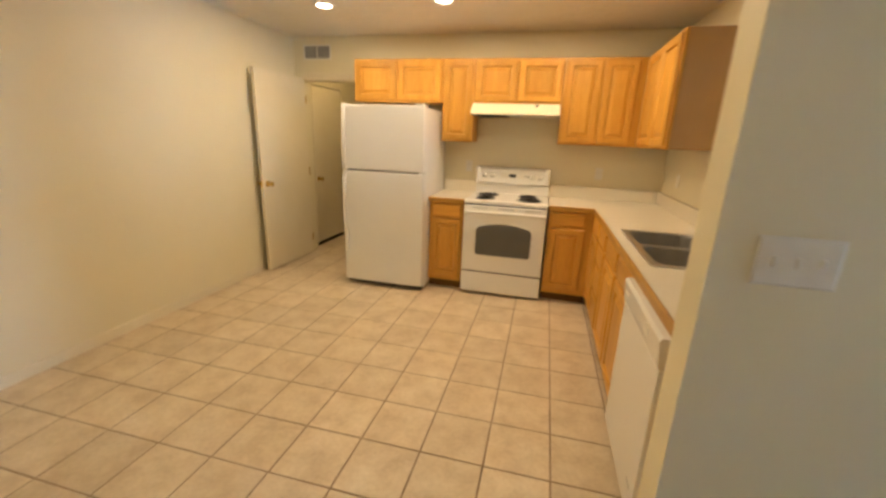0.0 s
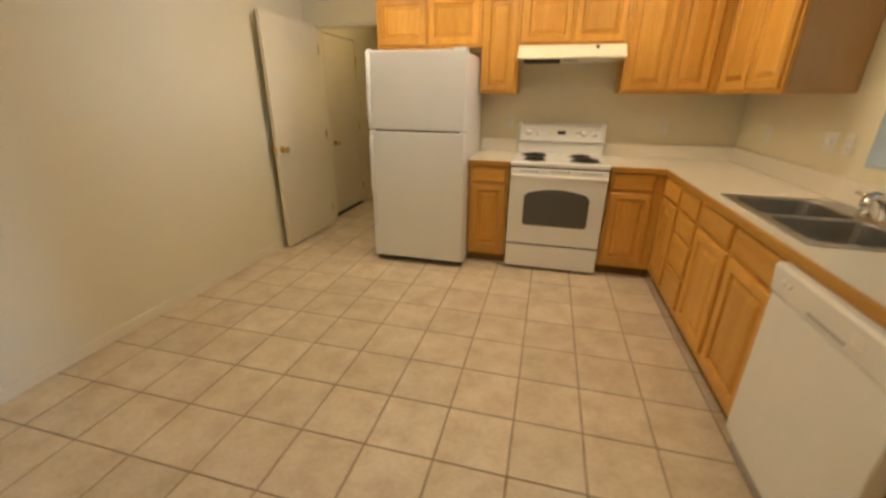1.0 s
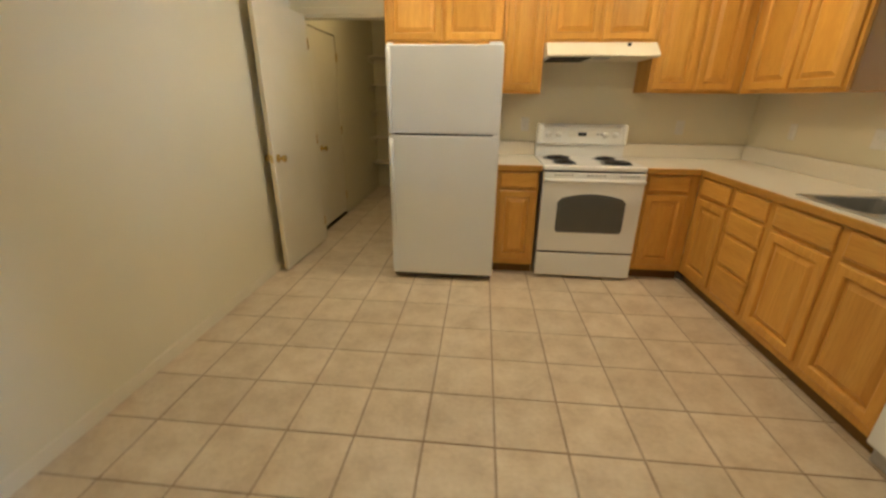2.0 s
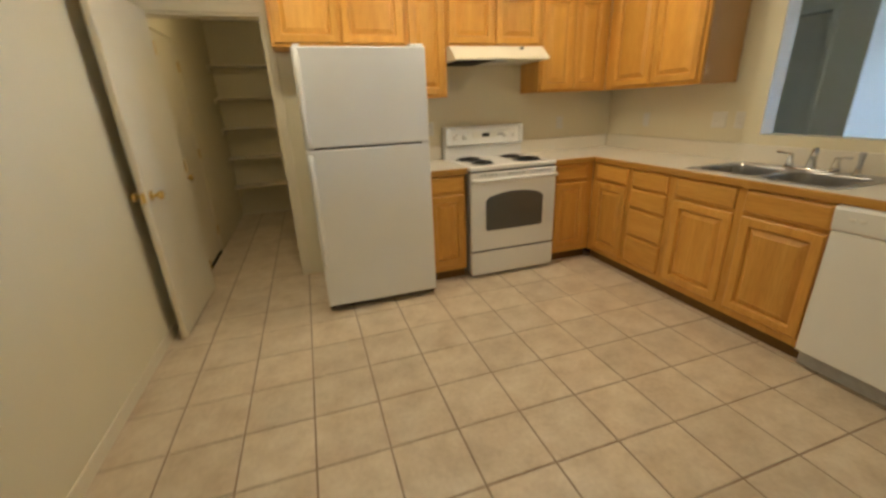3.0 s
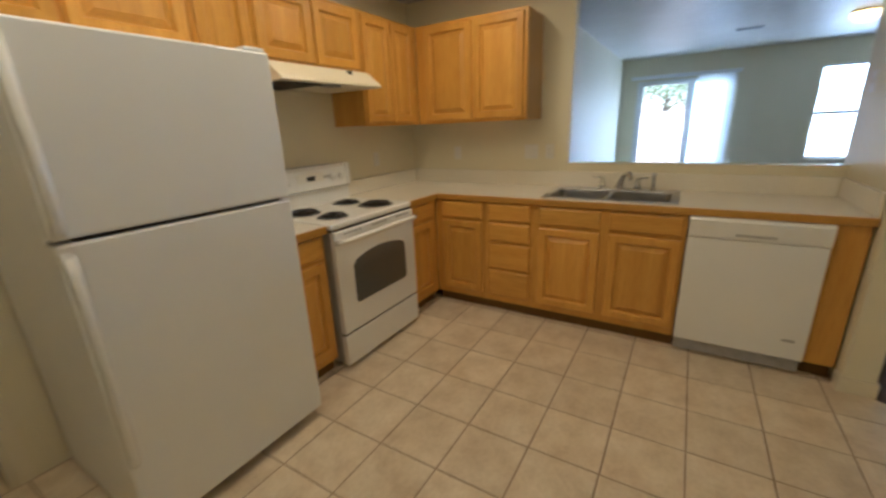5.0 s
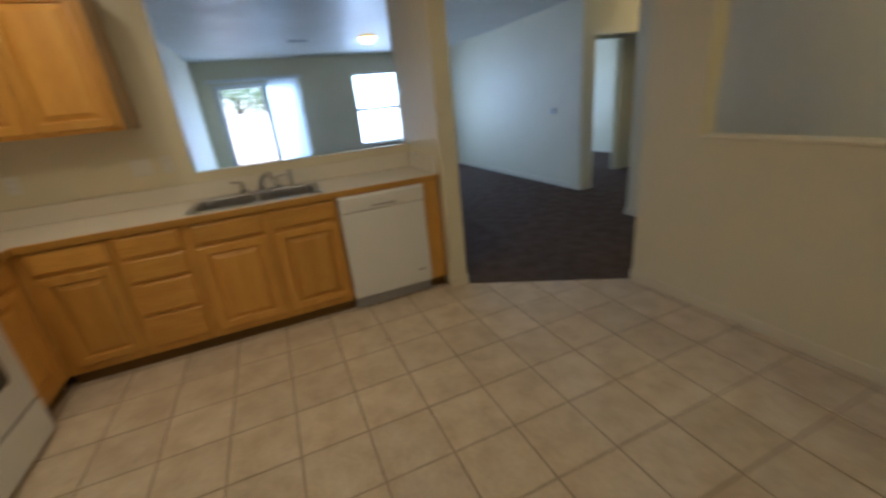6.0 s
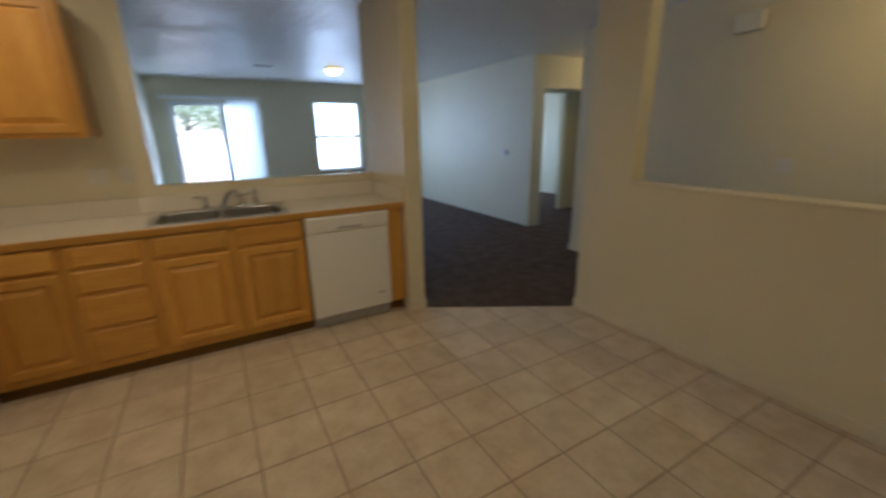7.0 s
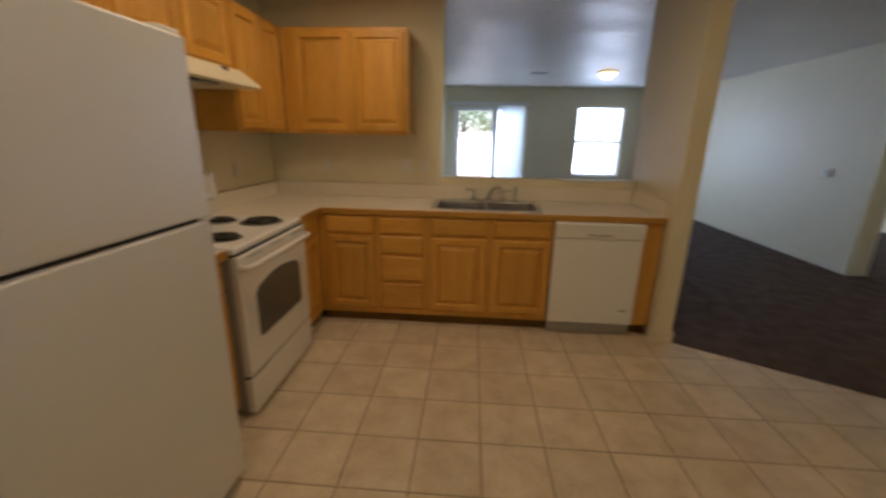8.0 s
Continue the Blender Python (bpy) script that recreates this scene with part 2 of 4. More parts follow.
def box(bm, x0, y0, z0, x1, y1, z1, bevel=0.0, seg=1):
    x0, x1 = min(x0, x1), max(x0, x1)
    y0, y1 = min(y0, y1), max(y0, y1)
    z0, z1 = min(z0, z1), max(z0, z1)
    v = [bm.verts.new(p) for p in ((x0, y0, z0), (x1, y0, z0), (x1, y1, z0), (x0, y1, z0), (x0, y0, z1), (x1, y0, z1), (x1, y1, z1), (x0, y1, z1))]
    f = [bm.faces.new([v[i] for i in q]) for q in ((0, 3, 2, 1), (4, 5, 6, 7), (0, 1, 5, 4), (1, 2, 6, 5), (2, 3, 7, 6), (3, 0, 4, 7))]
    if bevel:
        edges = list({e for k in f for e in k.edges})
        bmesh.ops.bevel(bm, geom=edges, offset=bevel, segments=seg, affect="EDGES", profile=0.5)
    return bm


def boxes(*rows, bevel=0.0, seg=1):
    bm = bmesh.new()
    for r in rows:
        box(bm, *r, bevel=bevel, seg=seg)
    return bm


def prism(poly, z0, z1, bm=None):
    """An upright prism over a plan polygon (anticlockwise)."""
    bm = bm or bmesh.new()
    a = [bm.verts.new((x, y, z0)) for x, y in poly]
    b = [bm.verts.new((x, y, z1)) for x, y in poly]
    bm.faces.new(a[::-1])
    bm.faces.new(b)
    for i in range(len(poly)):
        j = (i + 1) % len(poly)
        bm.faces.new((a[i], a[j], b[j], b[i]))
    return bm


def rings(bm, loops, cap_first=True, cap_last=True):
    """Joins loops of equal length, one after another, into a skin."""
    vs = [[bm.verts.new(p) for p in loop] for loop in loops]
    k = len(vs[0])
    for a, b in zip(vs, vs[1:]):
        for i in range(k):
            bm.faces.new((a[i], a[(i + 1) % k], b[(i + 1) % k], b[i]))
    if cap_first:
        bm.faces.new(vs[0][::-1])
    if cap_last:
        bm.faces.new(vs[-1])
    return bm


def tube(points, radius, sides=10, bm=None, radii=None):
    bm = bm or bmesh.new()
    pts = [Vector(p) for p in points]
    loops = []
    up = Vector((0.13, 0.21, 0.97)).normalized()
    for i, p in enumerate(pts):
        d = (pts[min(i + 1, len(pts) - 1)] - pts[max(i - 1, 0)]).normalized()
        s = d.cross(up)
        if s.length < 0.05:
            s = d.cross(Vector((1, 0, 0)))
        s.normalize()
        t = s.cross(d)
        r = radii[i] if radii else radius
        loops.append([p + (s * math.cos(a) + t * math.sin(a)) * r for a in (2 * math.pi * k / sides for k in range(sides))])
    return rings(bm, [l[::-1] for l in loops])


def lathe(profile, centre, axis="z", sides=20, bm=None):
    """A turned form: rows of (radius, height) about an axis through centre."""
    bm = bm or bmesh.new()
    c = Vector(centre)
    loops = []
    for r, h in profile:
        loop = []
        for k in range(sides):
            a = 2 * math.pi * k / sides
            u, v = max(r, 0.0004) * math.cos(a), max(r, 0.0004) * math.sin(a)
            loop.append(c + Vector({"z": (u, v, h), "x": (h, u, v), "y": (v, h, u), "-x": (-h, v, u), "-y": (u, -h, v)}[axis]))
        loops.append(loop)
    return rings(bm, loops)


def plate(xs, ys, inside, z0, z1):
    """A slab of cells on a plan grid, in one skin."""
    bm = bmesh.new()
    lo = {(i, j): bm.verts.new((x, y, z0)) for i, x in enumerate(xs) for j, y in enumerate(ys)}
    hi = {(i, j): bm.verts.new((x, y, z1)) for i, x in enumerate(xs) for j, y in enumerate(ys)}
    full = lambda i, j: 0 <= i < len(xs) - 1 and 0 <= j < len(ys) - 1 and inside(i, j)
    for i in range(len(xs) - 1):
        for j in range(len(ys) - 1):
            if not full(i, j):
                continue
            a, b, c, d = (i, j), (i + 1, j), (i + 1, j + 1), (i, j + 1)
            bm.faces.new((hi[a], hi[b], hi[c], hi[d]))
            bm.faces.new((lo[d], lo[c], lo[b], lo[a]))
            for p, q, n in ((a, b, (i, j - 1)), (b, c, (i + 1, j)), (c, d, (i, j + 1)), (d, a, (i - 1, j))):
                if not full(*n):
                    bm.faces.new((lo[p], lo[q], hi[q], hi[p]))
    bmesh.ops.delete(bm, geom=[v for v in bm.verts if not v.link_faces], context="VERTS")
    return bm


def pierced(axis, u0, u1, w0, w1, holes, top):
    """An upright wall along x or y from u0 to u1, w0 to w1 thick, with rows of (u, u, z, z) left open, in one skin."""
    us = sorted({u0, u1, *[u for h in holes for u in h[:2]]})
    zs = sorted({0, top, *[z for h in holes for z in h[2:]]})
    solid = lambda i, j: not any(a < (us[i] + us[i + 1]) / 2 < b and c < (zs[j] + zs[j + 1]) / 2 < d for a, b, c, d in holes)
    bm = plate(us, zs, solid, w0, w1)
    for v in bm.verts:
        u, z, w = v.co
        v.co = (u, w, z) if axis == "x" else (w, u, z)
    bmesh.ops.recalc_face_normals(bm, faces=bm.faces[:])
    return bm


def facing_south(x, y, z):
    """A front that looks towards -y: u to the right, v up, w out."""
    return lambda u, v, w: (x + u, y - w, z + v)


def facing_west(x, y, z):
    """A front that looks towards -x."""
    return lambda u, v, w: (x - w, y - u, z + v)


def facing_east(x, y, z):
    return lambda u, v, w: (x + w, y + u, z + v)


def facing_north(x, y, z):
    return lambda u, v, w: (x - u, y + w, z + v)


def rect(P, u0, v0, u1, v1, w, i=0.0):
    return [P(u0 + i, v0 + i, w), P(u1 - i, v0 + i, w), P(u1 - i, v1 - i, w), P(u0 + i, v1 - i, w)]


def slab(P, u0, v0, u1, v1, w0, w1, ease=0.003, bm=None):
    """A board on a front, with eased outer edges."""
    bm = bm or bmesh.new()
    return rings(bm, [rect(P, u0, v0, u1, v1, w0), rect(P, u0, v0, u1, v1, w1 - ease), rect(P, u0, v0, u1, v1, w1, ease)])


def rounded(P, u0, v0, u1, v1, w, r, n=4):
    out = []
    for cu, cv, a0 in ((u1 - r, v0 + r, -90), (u1 - r, v1 - r, 0), (u0 + r, v1 - r, 90), (u0 + r, v0 + r, 180)):
        for k in range(n + 1):
            a = radians(a0 + 90 * k / n)
            out.append(P(cu + r * math.cos(a), cv + r * math.sin(a), w))
    return out

# ---- the large structure ----
structure("ground", boxes((-400, -400, -0.30, 400, 400, -0.12)), EARTH, "dry pale earth round the house", "ground")
structure("subfloor", boxes((-4.2, -5.0, -0.12, 6.75, 7.4, -0.012)), GROUT, "concrete slab under the rooms", "floor")

# kitchen walls
structure("wall_left", pierced("y", 0.62, 7.2, XL - T, XL, [(4.70, 5.46, 0, 2.03)], TOP), WALL, "long cream painted kitchen wall", "wall")
# unseen box added so no daylight leaks round the closed door
structure("wall_light_stop", boxes((XL - 1.0, 4.6, 0, XL - T, 4.69, TOP), (XL - 1.0, 5.47, 0, XL - T, 5.56, TOP), (XL - 1.1, 4.6, 0, XL - 1.0, 5.56, TOP)), WALL, "unseen walls added to block light behind the pantry door", "wall")
structure("wall_back", pierced("x", XL, XR + T, YB, YB + T, [(-2.835, -2.08, 0, 2.04)], TOP), WALL, "cream painted wall behind the stove", "wall")
structure("wall_pantry_end", boxes((XL, 7.1, 0, -1.83, 7.2, TOP)), WALL, "cream pantry end wall behind shelves", "wall")
structure("wall_pantry_side", boxes((-1.95, YB + T, 0, -1.83, 7.1, TOP)), WALL, "cream pantry side wall", "wall")
structure("wall_pass_through", pierced("y", 1.25, YB, XR, XR + T, [(1.25, 2.89, 1.10, TOP)], TOP), WALL, "cream kitchen wall with a wide pass-through opening", "wall")
structure("wall_wing", boxes((0.33, 1.12, 0, XR + T, 1.25, TOP)), WALL, "short cream wing wall at the end of the counter", "wall")
structure("wall_diagonal", prism([(-2.25, 0.03), (-2.92, 0.70), (-3.04, 0.62), (-2.33, -0.09)], 0, TOP), WALL, "short diagonal cream corner wall", "wall")
structure("wall_half", pierced("x", -2.31, -0.325, -0.09, 0.03, [(-2.215, -0.725, 1.067, 2.36)], TOP), WALL, "cream half wall with an opening to the entry", "wall")
# entry and hall
structure("wall_entry", boxes((-4.0, -1.32, 0, 0.88, -1.2, TOP)), WALL, "cream entry wall behind the half wall", "wall")
structure("wall_entry_end", boxes((-4.12, -1.32, 0, -4.0, 0.62, TOP)), WALL, "cream wall at the entry's end", "wall")
structure("wall_entry_return", boxes((-4.0, 0.5, 0, XL - T, 0.62, TOP)), WALL, "cream wall closing the entry", "wall")
structure("wall_hall_side", boxes((0.76, -5.0, 0, 0.88, -1.32, TOP)), WALL, "cream hall wall", "wall")
structure("wall_hall_end", boxes((0.88, -4.5, 0, 6.6, -4.4, TOP)), WALL, "cream bedroom wall seen through a doorway", "wall")
structure("wall_hall_door", pierced("y", -4.4, -1.75, 2.13, 2.25, [(-3.3, -1.84, 0, 2.03)], TOP), WALL, "cream hall wall with a doorway", "wall")
structure("wall_bedroom_door", pierced("y", -4.4, -1.75, 2.87, 2.99, [(-3.08, -1.85, 0, 2.06)], TOP), WALL, "cream wall beside the bedroom doorway", "wall")
# living room
structure("wall_living_south", boxes((2.13, -1.75, 0, 6.6, -1.63, TOP)), WALL, "long cream living room wall", "wall")
structure("wall_living_north", boxes((2.8, 3.34, 0, 6.6, 3.48, TOP)), WALL, "cream living room wall lit by the glass door", "wall")
structure("wall_north_hall", pierced("y", 3.48, 7.2, 2.8, 2.92, [(3.68, 4.48, 0, 2.05)], TOP), WALL, "shaded cream hall wall with a doorway", "wall")
structure("wall_north_end", boxes((-1.83, 7.2, 0, 6.6, 7.32, TOP)), WALL, "cream wall at the far end", "wall")
structure("wall_hall_west", boxes((XR, YB + T, 0, XR + T, 7.2, TOP)), WALL, "cream hall wall beside the kitchen", "wall")
structure("wall_windows", pierced("y", -4.5, 7.32, 6.6, 6.75, [(-3.6, -2.3, 0.6, 2.03), (-0.525, 0.44, 0.675, 2.11), (1.52, 3.06, 0, 2.075)], TOP), WALL, "cream living room wall with glass door and window", "wall")
structure("ceiling_kitchen", boxes((-4.12, -0.03, TOP, XR + 0.06, 7.32, TOP + 0.15)), CEILING, "textured cream kitchen ceiling", "ceiling")
structure("ceiling_living", boxes((XR + 0.06, -0.03, TOP, 6.75, 7.32, TOP + 0.15), (-4.12, -5.0, TOP, 6.75, -0.03, TOP + 0.15)), CEILING, "textured off-white living room ceiling", "ceiling")

# dark carpet up to the slanting edge of the kitchen tiles
CA, CB = Vector((0.33, 1.13)), Vector((-0.325, 0.03))
bm = prism([(CA.x, CA.y), (CB.x, CB.y), (CB.x, -0.03), (6.6, -0.03), (6.6, 7.2), (XR + 0.06, 7.2), (XR + 0.06, 1.13)], -0.02, 0.006)
prism([(-4.0, -5.0), (6.6, -5.0), (6.6, -0.03), (-4.0, -0.03)], -0.02, 0.006, bm)
structure("carpet", bm, CARPET, "dark brown fitted carpet", "carpet")



# ---- baseboards and trim ----
def baseboard(label, *rows):
    structure("baseboard", boxes(*rows, bevel=0.003), TRIM, label, "baseboard")


baseboard("low cream painted baseboard", (XL, 0.71, 0, XL + 0.009, 4.38, 0.075))
baseboard("low cream painted baseboard", (-2.24, 0.03, 0, -0.313, 0.039, 0.075), (-0.325, -0.09, 0.006, -0.313, 0.028, 0.075))
baseboard("low cream baseboard round the wing wall", (0.318, 1.108, 0, 0.33, 1.262, 0.085), (0.331, 1.108, 0.006, XR + T, 1.12, 0.085), (0.331, 1.25, 0, 0.40, 1.262, 0.085))
baseboard("low cream living room baseboard", (2.118, -1.63, 0.006, 6.58, -1.618, 0.085), (2.118, -1.76, 0.006, 2.13, -1.631, 0.085))
baseboard("low cream entry baseboard", (-3.9, -1.2, 0.006, 0.892, -1.188, 0.085), (0.88, -4.3, 0.006, 0.892, -1.201, 0.085))
baseboard("low cream bedroom baseboard", (3.0, -4.4, 0.006, 6.55, -4.388, 0.085))
d = Vector((-1, 1)).normalized()
nrm = Vector((1, 1)).normalized() * 0.012
a, b = Vector((-2.25, 0.035)), Vector((-2.92, 0.705))
structure("baseboard", prism([tuple(a), tuple(a + nrm), tuple(b + nrm), tuple(b)], 0, 0.075), TRIM, "low cream baseboard on the diagonal wall", "baseboard")

structure("trim", boxes((-2.215, -0.102, 1.067, -0.725, 0.042, 1.085), bevel=0.004), TRIM, "painted cap on the half wall", "trim")
structure("trim", boxes((-2.08, 4.378, 0, -2.022, 4.39, 2.098), (-2.835, 4.378, 2.04, -2.081, 4.39, 2.098), (-2.10, 4.39, 0, -2.081, 4.51, 2.04), (-2.835, 4.39, 2.02, -2.101, 4.51, 2.04), bevel=0.003), TRIM, "cream painted pantry door casing", "trim")
structure("trim", boxes((2.118, -1.84, 0.006, 2.13, -1.775, 2.03), (2.118, -3.36, 2.03, 2.13, -1.775, 2.09), bevel=0.003), TRIM, "cream painted hall door casing", "trim")
structure("trim", boxes((2.788, 3.62, 0.006, 2.8, 3.68, 2.05), (2.788, 3.62, 2.05, 2.8, 4.54, 2.11), (2.788, 4.48, 0.006, 2.8, 4.54, 2.05), bevel=0.003), TRIM, "cream painted door casing in the far hall", "trim")


# ---- doors ----
def knob(parent, x, y, z, way):
    """A brass ball knob on a rose, standing out along x by way (+1 or -1)."""
    ax = "x" if way > 0 else "-x"
    rose = part("door_knob", lathe([(0.0, 0), (0.032, 0), (0.033, 0.004), (0.026, 0.009), (0.012, 0.011), (0.011, 0.032), (0.02, 0.036), (0.027, 0.045), (0.028, 0.053), (0.024, 0.062), (0.012, 0.067), (0.0, 0.068)], (x, y, z), ax), BRASS, parent, "brass ball knob", True)
    return rose


leaf = tagged(new("door_1"), "cream flush pantry door standing open by the wall", "door", kind="structure")
leaf.location = (-2.826, 4.372, 0.018)
W[leaf.name] = Vector((0, 0, 0))
LEAF_W = 0.80
bm = boxes((0, -LEAF_W, 0, 0.035, 0, 2.02), bevel=0.0025)
panel = part("leaf", bm, TRIM, leaf)
knob(leaf, 0.035, -LEAF_W + 0.065, 0.92, 1)
knob(leaf, 0.0, -LEAF_W + 0.065, 0.92, -1)
part("latch_plate", boxes((0.006, -LEAF_W - 0.0015, 0.89, 0.029, -LEAF_W + 0.001, 0.95)), BRASS, leaf, "brass latch plate")
for hz in (0.2, 1.0, 1.8):
    part("hinge", tube([(0.037, 0.004, hz - 0.045), (0.037, 0.004, hz + 0.045)], 0.006, 8), BRASS, leaf, "brass hinge")
leaf.rotation_euler = (0, 0, radians(-1.6))

store = thing("door_2", (XL, 5.08, 0.0), "closed cream flush door in the pantry wall", "door", kind="structure")
part("leaf", boxes((XL - 0.04, 4.715, 0.035, XL - 0.004, 5.445, 2.015), bevel=0.002), TRIM, store)
knob(store, XL - 0.004, 4.79, 0.88, 1)
for hz in (0.24, 1.02, 1.80):
    part("hinge", tube([(XL + 0.003, 5.452, hz - 0.045), (XL + 0.003, 5.452, hz + 0.045)], 0.007, 8), BRASS, store, "brass hinge")
# dark strip on the floor paints the shade below the leaf
part("sill_gap_shade", boxes((XL - 0.1, 4.70, -0.01, XL - 0.002, 5.46, 0.004)), DARKGAP, store, "dark strip painted for the shade under the door")

far_door = thing("door_4", (2.86, 4.08, 0.0), "closed cream flush door in the far hall", "door", kind="structure")
part("leaf", boxes((2.84, 3.69, 0.012, 2.875, 4.47, 2.04), bevel=0.002), TRIM, far_door)
knob(far_door, 2.84, 4.40, 0.92, -1)

# ---- pantry shelves ----
for i, z in enumerate((0.42, 0.80, 1.18, 1.55, 1.93)):
    sh = thing("pantry_shelf", (-2.43, 6.95, z), "cream painted wooden pantry shelf on cleats", "shelf", "pantry shelves")
    part("board", boxes((XL + 0.002, 6.78, z, -1.952, 7.098, z + 0.019), bevel=0.002), TRIM, sh)
    part("cleat", boxes((XL + 0.002, 7.08, z - 0.06, -1.952, 7.098, z - 0.001)), TRIM, sh)
    part("cleat", boxes((XL + 0.002, 6.80, z - 0.06, XL + 0.02, 7.079, z - 0.001)), TRIM, sh)


# ---- cabinets ----
def raised_door(parent, P, u0, v0, u1, v1):
    loops = [rect(P, u0, v0, u1, v1, 0.001), rect(P, u0, v0, u1, v1, 0.014), rect(P, u0, v0, u1, v1, 0.019, 0.005),
             rect(P, u0, v0, u1, v1, 0.020, 0.008), rect(P, u0, v0, u1, v1, 0.020, 0.047), rect(P, u0, v0, u1, v1, 0.017, 0.051), rect(P, u0, v0, u1, v1, 0.006, 0.056), rect(P, u0, v0, u1, v1, 0.001, 0.056)]
    bm = rings(bmesh.new(), loops, False, False)
    bm.verts.ensure_lookup_table()
    for i in range(4):
        j = (i + 1) % 4
        bm.faces.new((bm.verts[28 + i], bm.verts[28 + j], bm.verts[j], bm.verts[i]))
    door = part("door", bm, OAK, parent)
    bm = rings(bmesh.new(), [rect(P, u0, v0, u1, v1, 0.0012, 0.0565), rect(P, u0, v0, u1, v1, 0.0035, 0.0565), rect(P, u0, v0, u1, v1, 0.0045, 0.064), rect(P, u0, v0, u1, v1, 0.0165, 0.088), rect(P, u0, v0, u1, v1, 0.0185, 0.090)])
    part("raised_panel", bm, OAK, door)
    return door


def drawer_front(parent, P, u0, v0, u1, v1, name="drawer_front"):
    bm = rings(bmesh.new(), [rect(P, u0, v0, u1, v1, 0.001), rect(P, u0, v0, u1, v1, 0.011), rect(P, u0, v0, u1, v1, 0.015, 0.004), rect(P, u0, v0, u1, v1, 0.019, 0.012)])
    return part(name, bm, OAK_H, parent)


def block(P, u0, v0, w0, u1, v1, w1, ease=0.0):
    a, b = P(u0, v0, w0), P(u1, v1, w1)
    return boxes((*a, *b), bevel=ease)


def base_cabinet(P, width, depth, label, layout, left=0.02, right=0.02, split=None):
    c = thing("base_cabinet", P(width / 2, 0, -depth / 2), label, "cabinet", "oak base cabinets")
    part("body", block(P, 0.001, 0.085, -depth, width - 0.001, 0.70 if layout == "sink" else 0.874, -0.0195), OAK, c)
    part("face_frame", block(P, 0.001, 0.085, -0.019, width - 0.001, 0.874, 0, 0.001), OAK, c)
    part("toe_kick", block(P, 0.001, 0, -depth, width - 0.001, 0.0845, -0.045), OAK_TOE_SHADE, c, "recessed toe kick with its shade put into the colour")
    u0, u1 = left, width - right
    if layout == "drawer_door":
        drawer_front(c, P, u0, 0.735, u1, 0.857)
        raised_door(c, P, u0, 0.135, u1, 0.712)
    elif layout == "drawers":
        for v0, v1 in ((0.735, 0.857), (0.578, 0.716), (0.362, 0.558), (0.135, 0.342)):
            drawer_front(c, P, u0, v0, u1, v1)
    elif layout == "sink":
        m = split or width / 2
        for a, b in ((u0, m - 0.028), (m + 0.028, u1)):
            drawer_front(c, P, a, 0.735, b, 0.857, "false_front")
            raised_door(c, P, a, 0.135, b, 0.712)
    return c


def wall_cabinet(P, width, height, depth, label, doors):
    c = thing("wall_cabinet", P(width / 2, 0, -depth / 2), label, "cabinet", "oak wall cabinets")
    part("body", block(P, 0.001, 0, -depth, width - 0.001, height, -0.0195), OAK, c)
    part("face_frame", block(P, 0.001, -0.004, -0.019, width - 0.001, height, 0, 0.001), OAK, c)
    for a, b in doors:
        raised_door(c, P, a, 0.018, b, height - 0.022)
    return c


G = 0.003  # gap behind cabinets
DB = YB - 3.77 - G
base_cabinet(facing_south(-1.11, 3.77, 0), 0.333, DB, "honey oak base cabinet beside the white refrigerator", "drawer_door", 0.028, 0.02)
base_cabinet(facing_south(0.012, 3.77, 0), 0.398, DB, "honey oak base cabinet between stove and corner", "drawer_door", 0.022, 0.075)
DR = XR - 0.41 - G
base_cabinet(facing_west(0.41, 3.768, 0), 0.438, DR, "honey oak corner base cabinet with one drawer", "drawer_door", 0.066, 0.027)
base_cabinet(facing_west(0.41, 3.33, 0), 0.372, DR, "honey oak base cabinet with four drawers", "drawers", 0.03, 0.022)
base_cabinet(facing_west(0.41, 2.958, 0), 0.930, DR, "honey oak sink base cabinet with two doors", "sink", 0.043, 0.016, 0.4755)
filler = thing("end_filler", (0.7, 1.32, 0), "plain honey oak end panel beside the dishwasher", "cabinet panel")
part("panel", boxes((0.41, 1.264, 0.085, XR - G, 1.392, 0.874), bevel=0.001), OAK, filler)
part("toe_kick", boxes((0.455, 1.264, 0, XR - G, 1.392, 0.0845)), OAK_TOE_SHADE, filler)

DU = YB - 4.08 - G
wall_cabinet(facing_south(-2.03, 4.08, 1.79), 0.928, 0.395, DU, "short honey oak wall cabinet above the refrigerator", [(0.022, 0.452), (0.476, 0.906)])
wall_cabinet(facing_south(-1.10, 4.08, 1.432), 0.308, 0.753, DU, "narrow tall honey oak wall cabinet", [(0.018, 0.290)])
wall_cabinet(facing_south(-0.79, 4.08, 1.79), 0.808, 0.395, DU, "short honey oak wall cabinet above the hood", [(0.02, 0.392), (0.416, 0.788)])
wall_cabinet(facing_south(0.02, 4.08, 1.445), 0.678, 0.74, DU, "tall honey oak wall cabinet beside the hood", [(0.022, 0.318), (0.342, 0.612)])
end_cabinet = wall_cabinet(facing_west(0.70, 4.078, 1.445), 0.948, 0.74, XR - 0.70 - G, "honey oak wall cabinet ending near the pass-through", [(0.092, 0.505), (0.525, 0.925)])
part("side_panel", boxes((0.7205, 3.1265, 1.447, XR - G, 3.1302, 2.183)), VENEER, end_cabinet, "smooth brown veneer side")

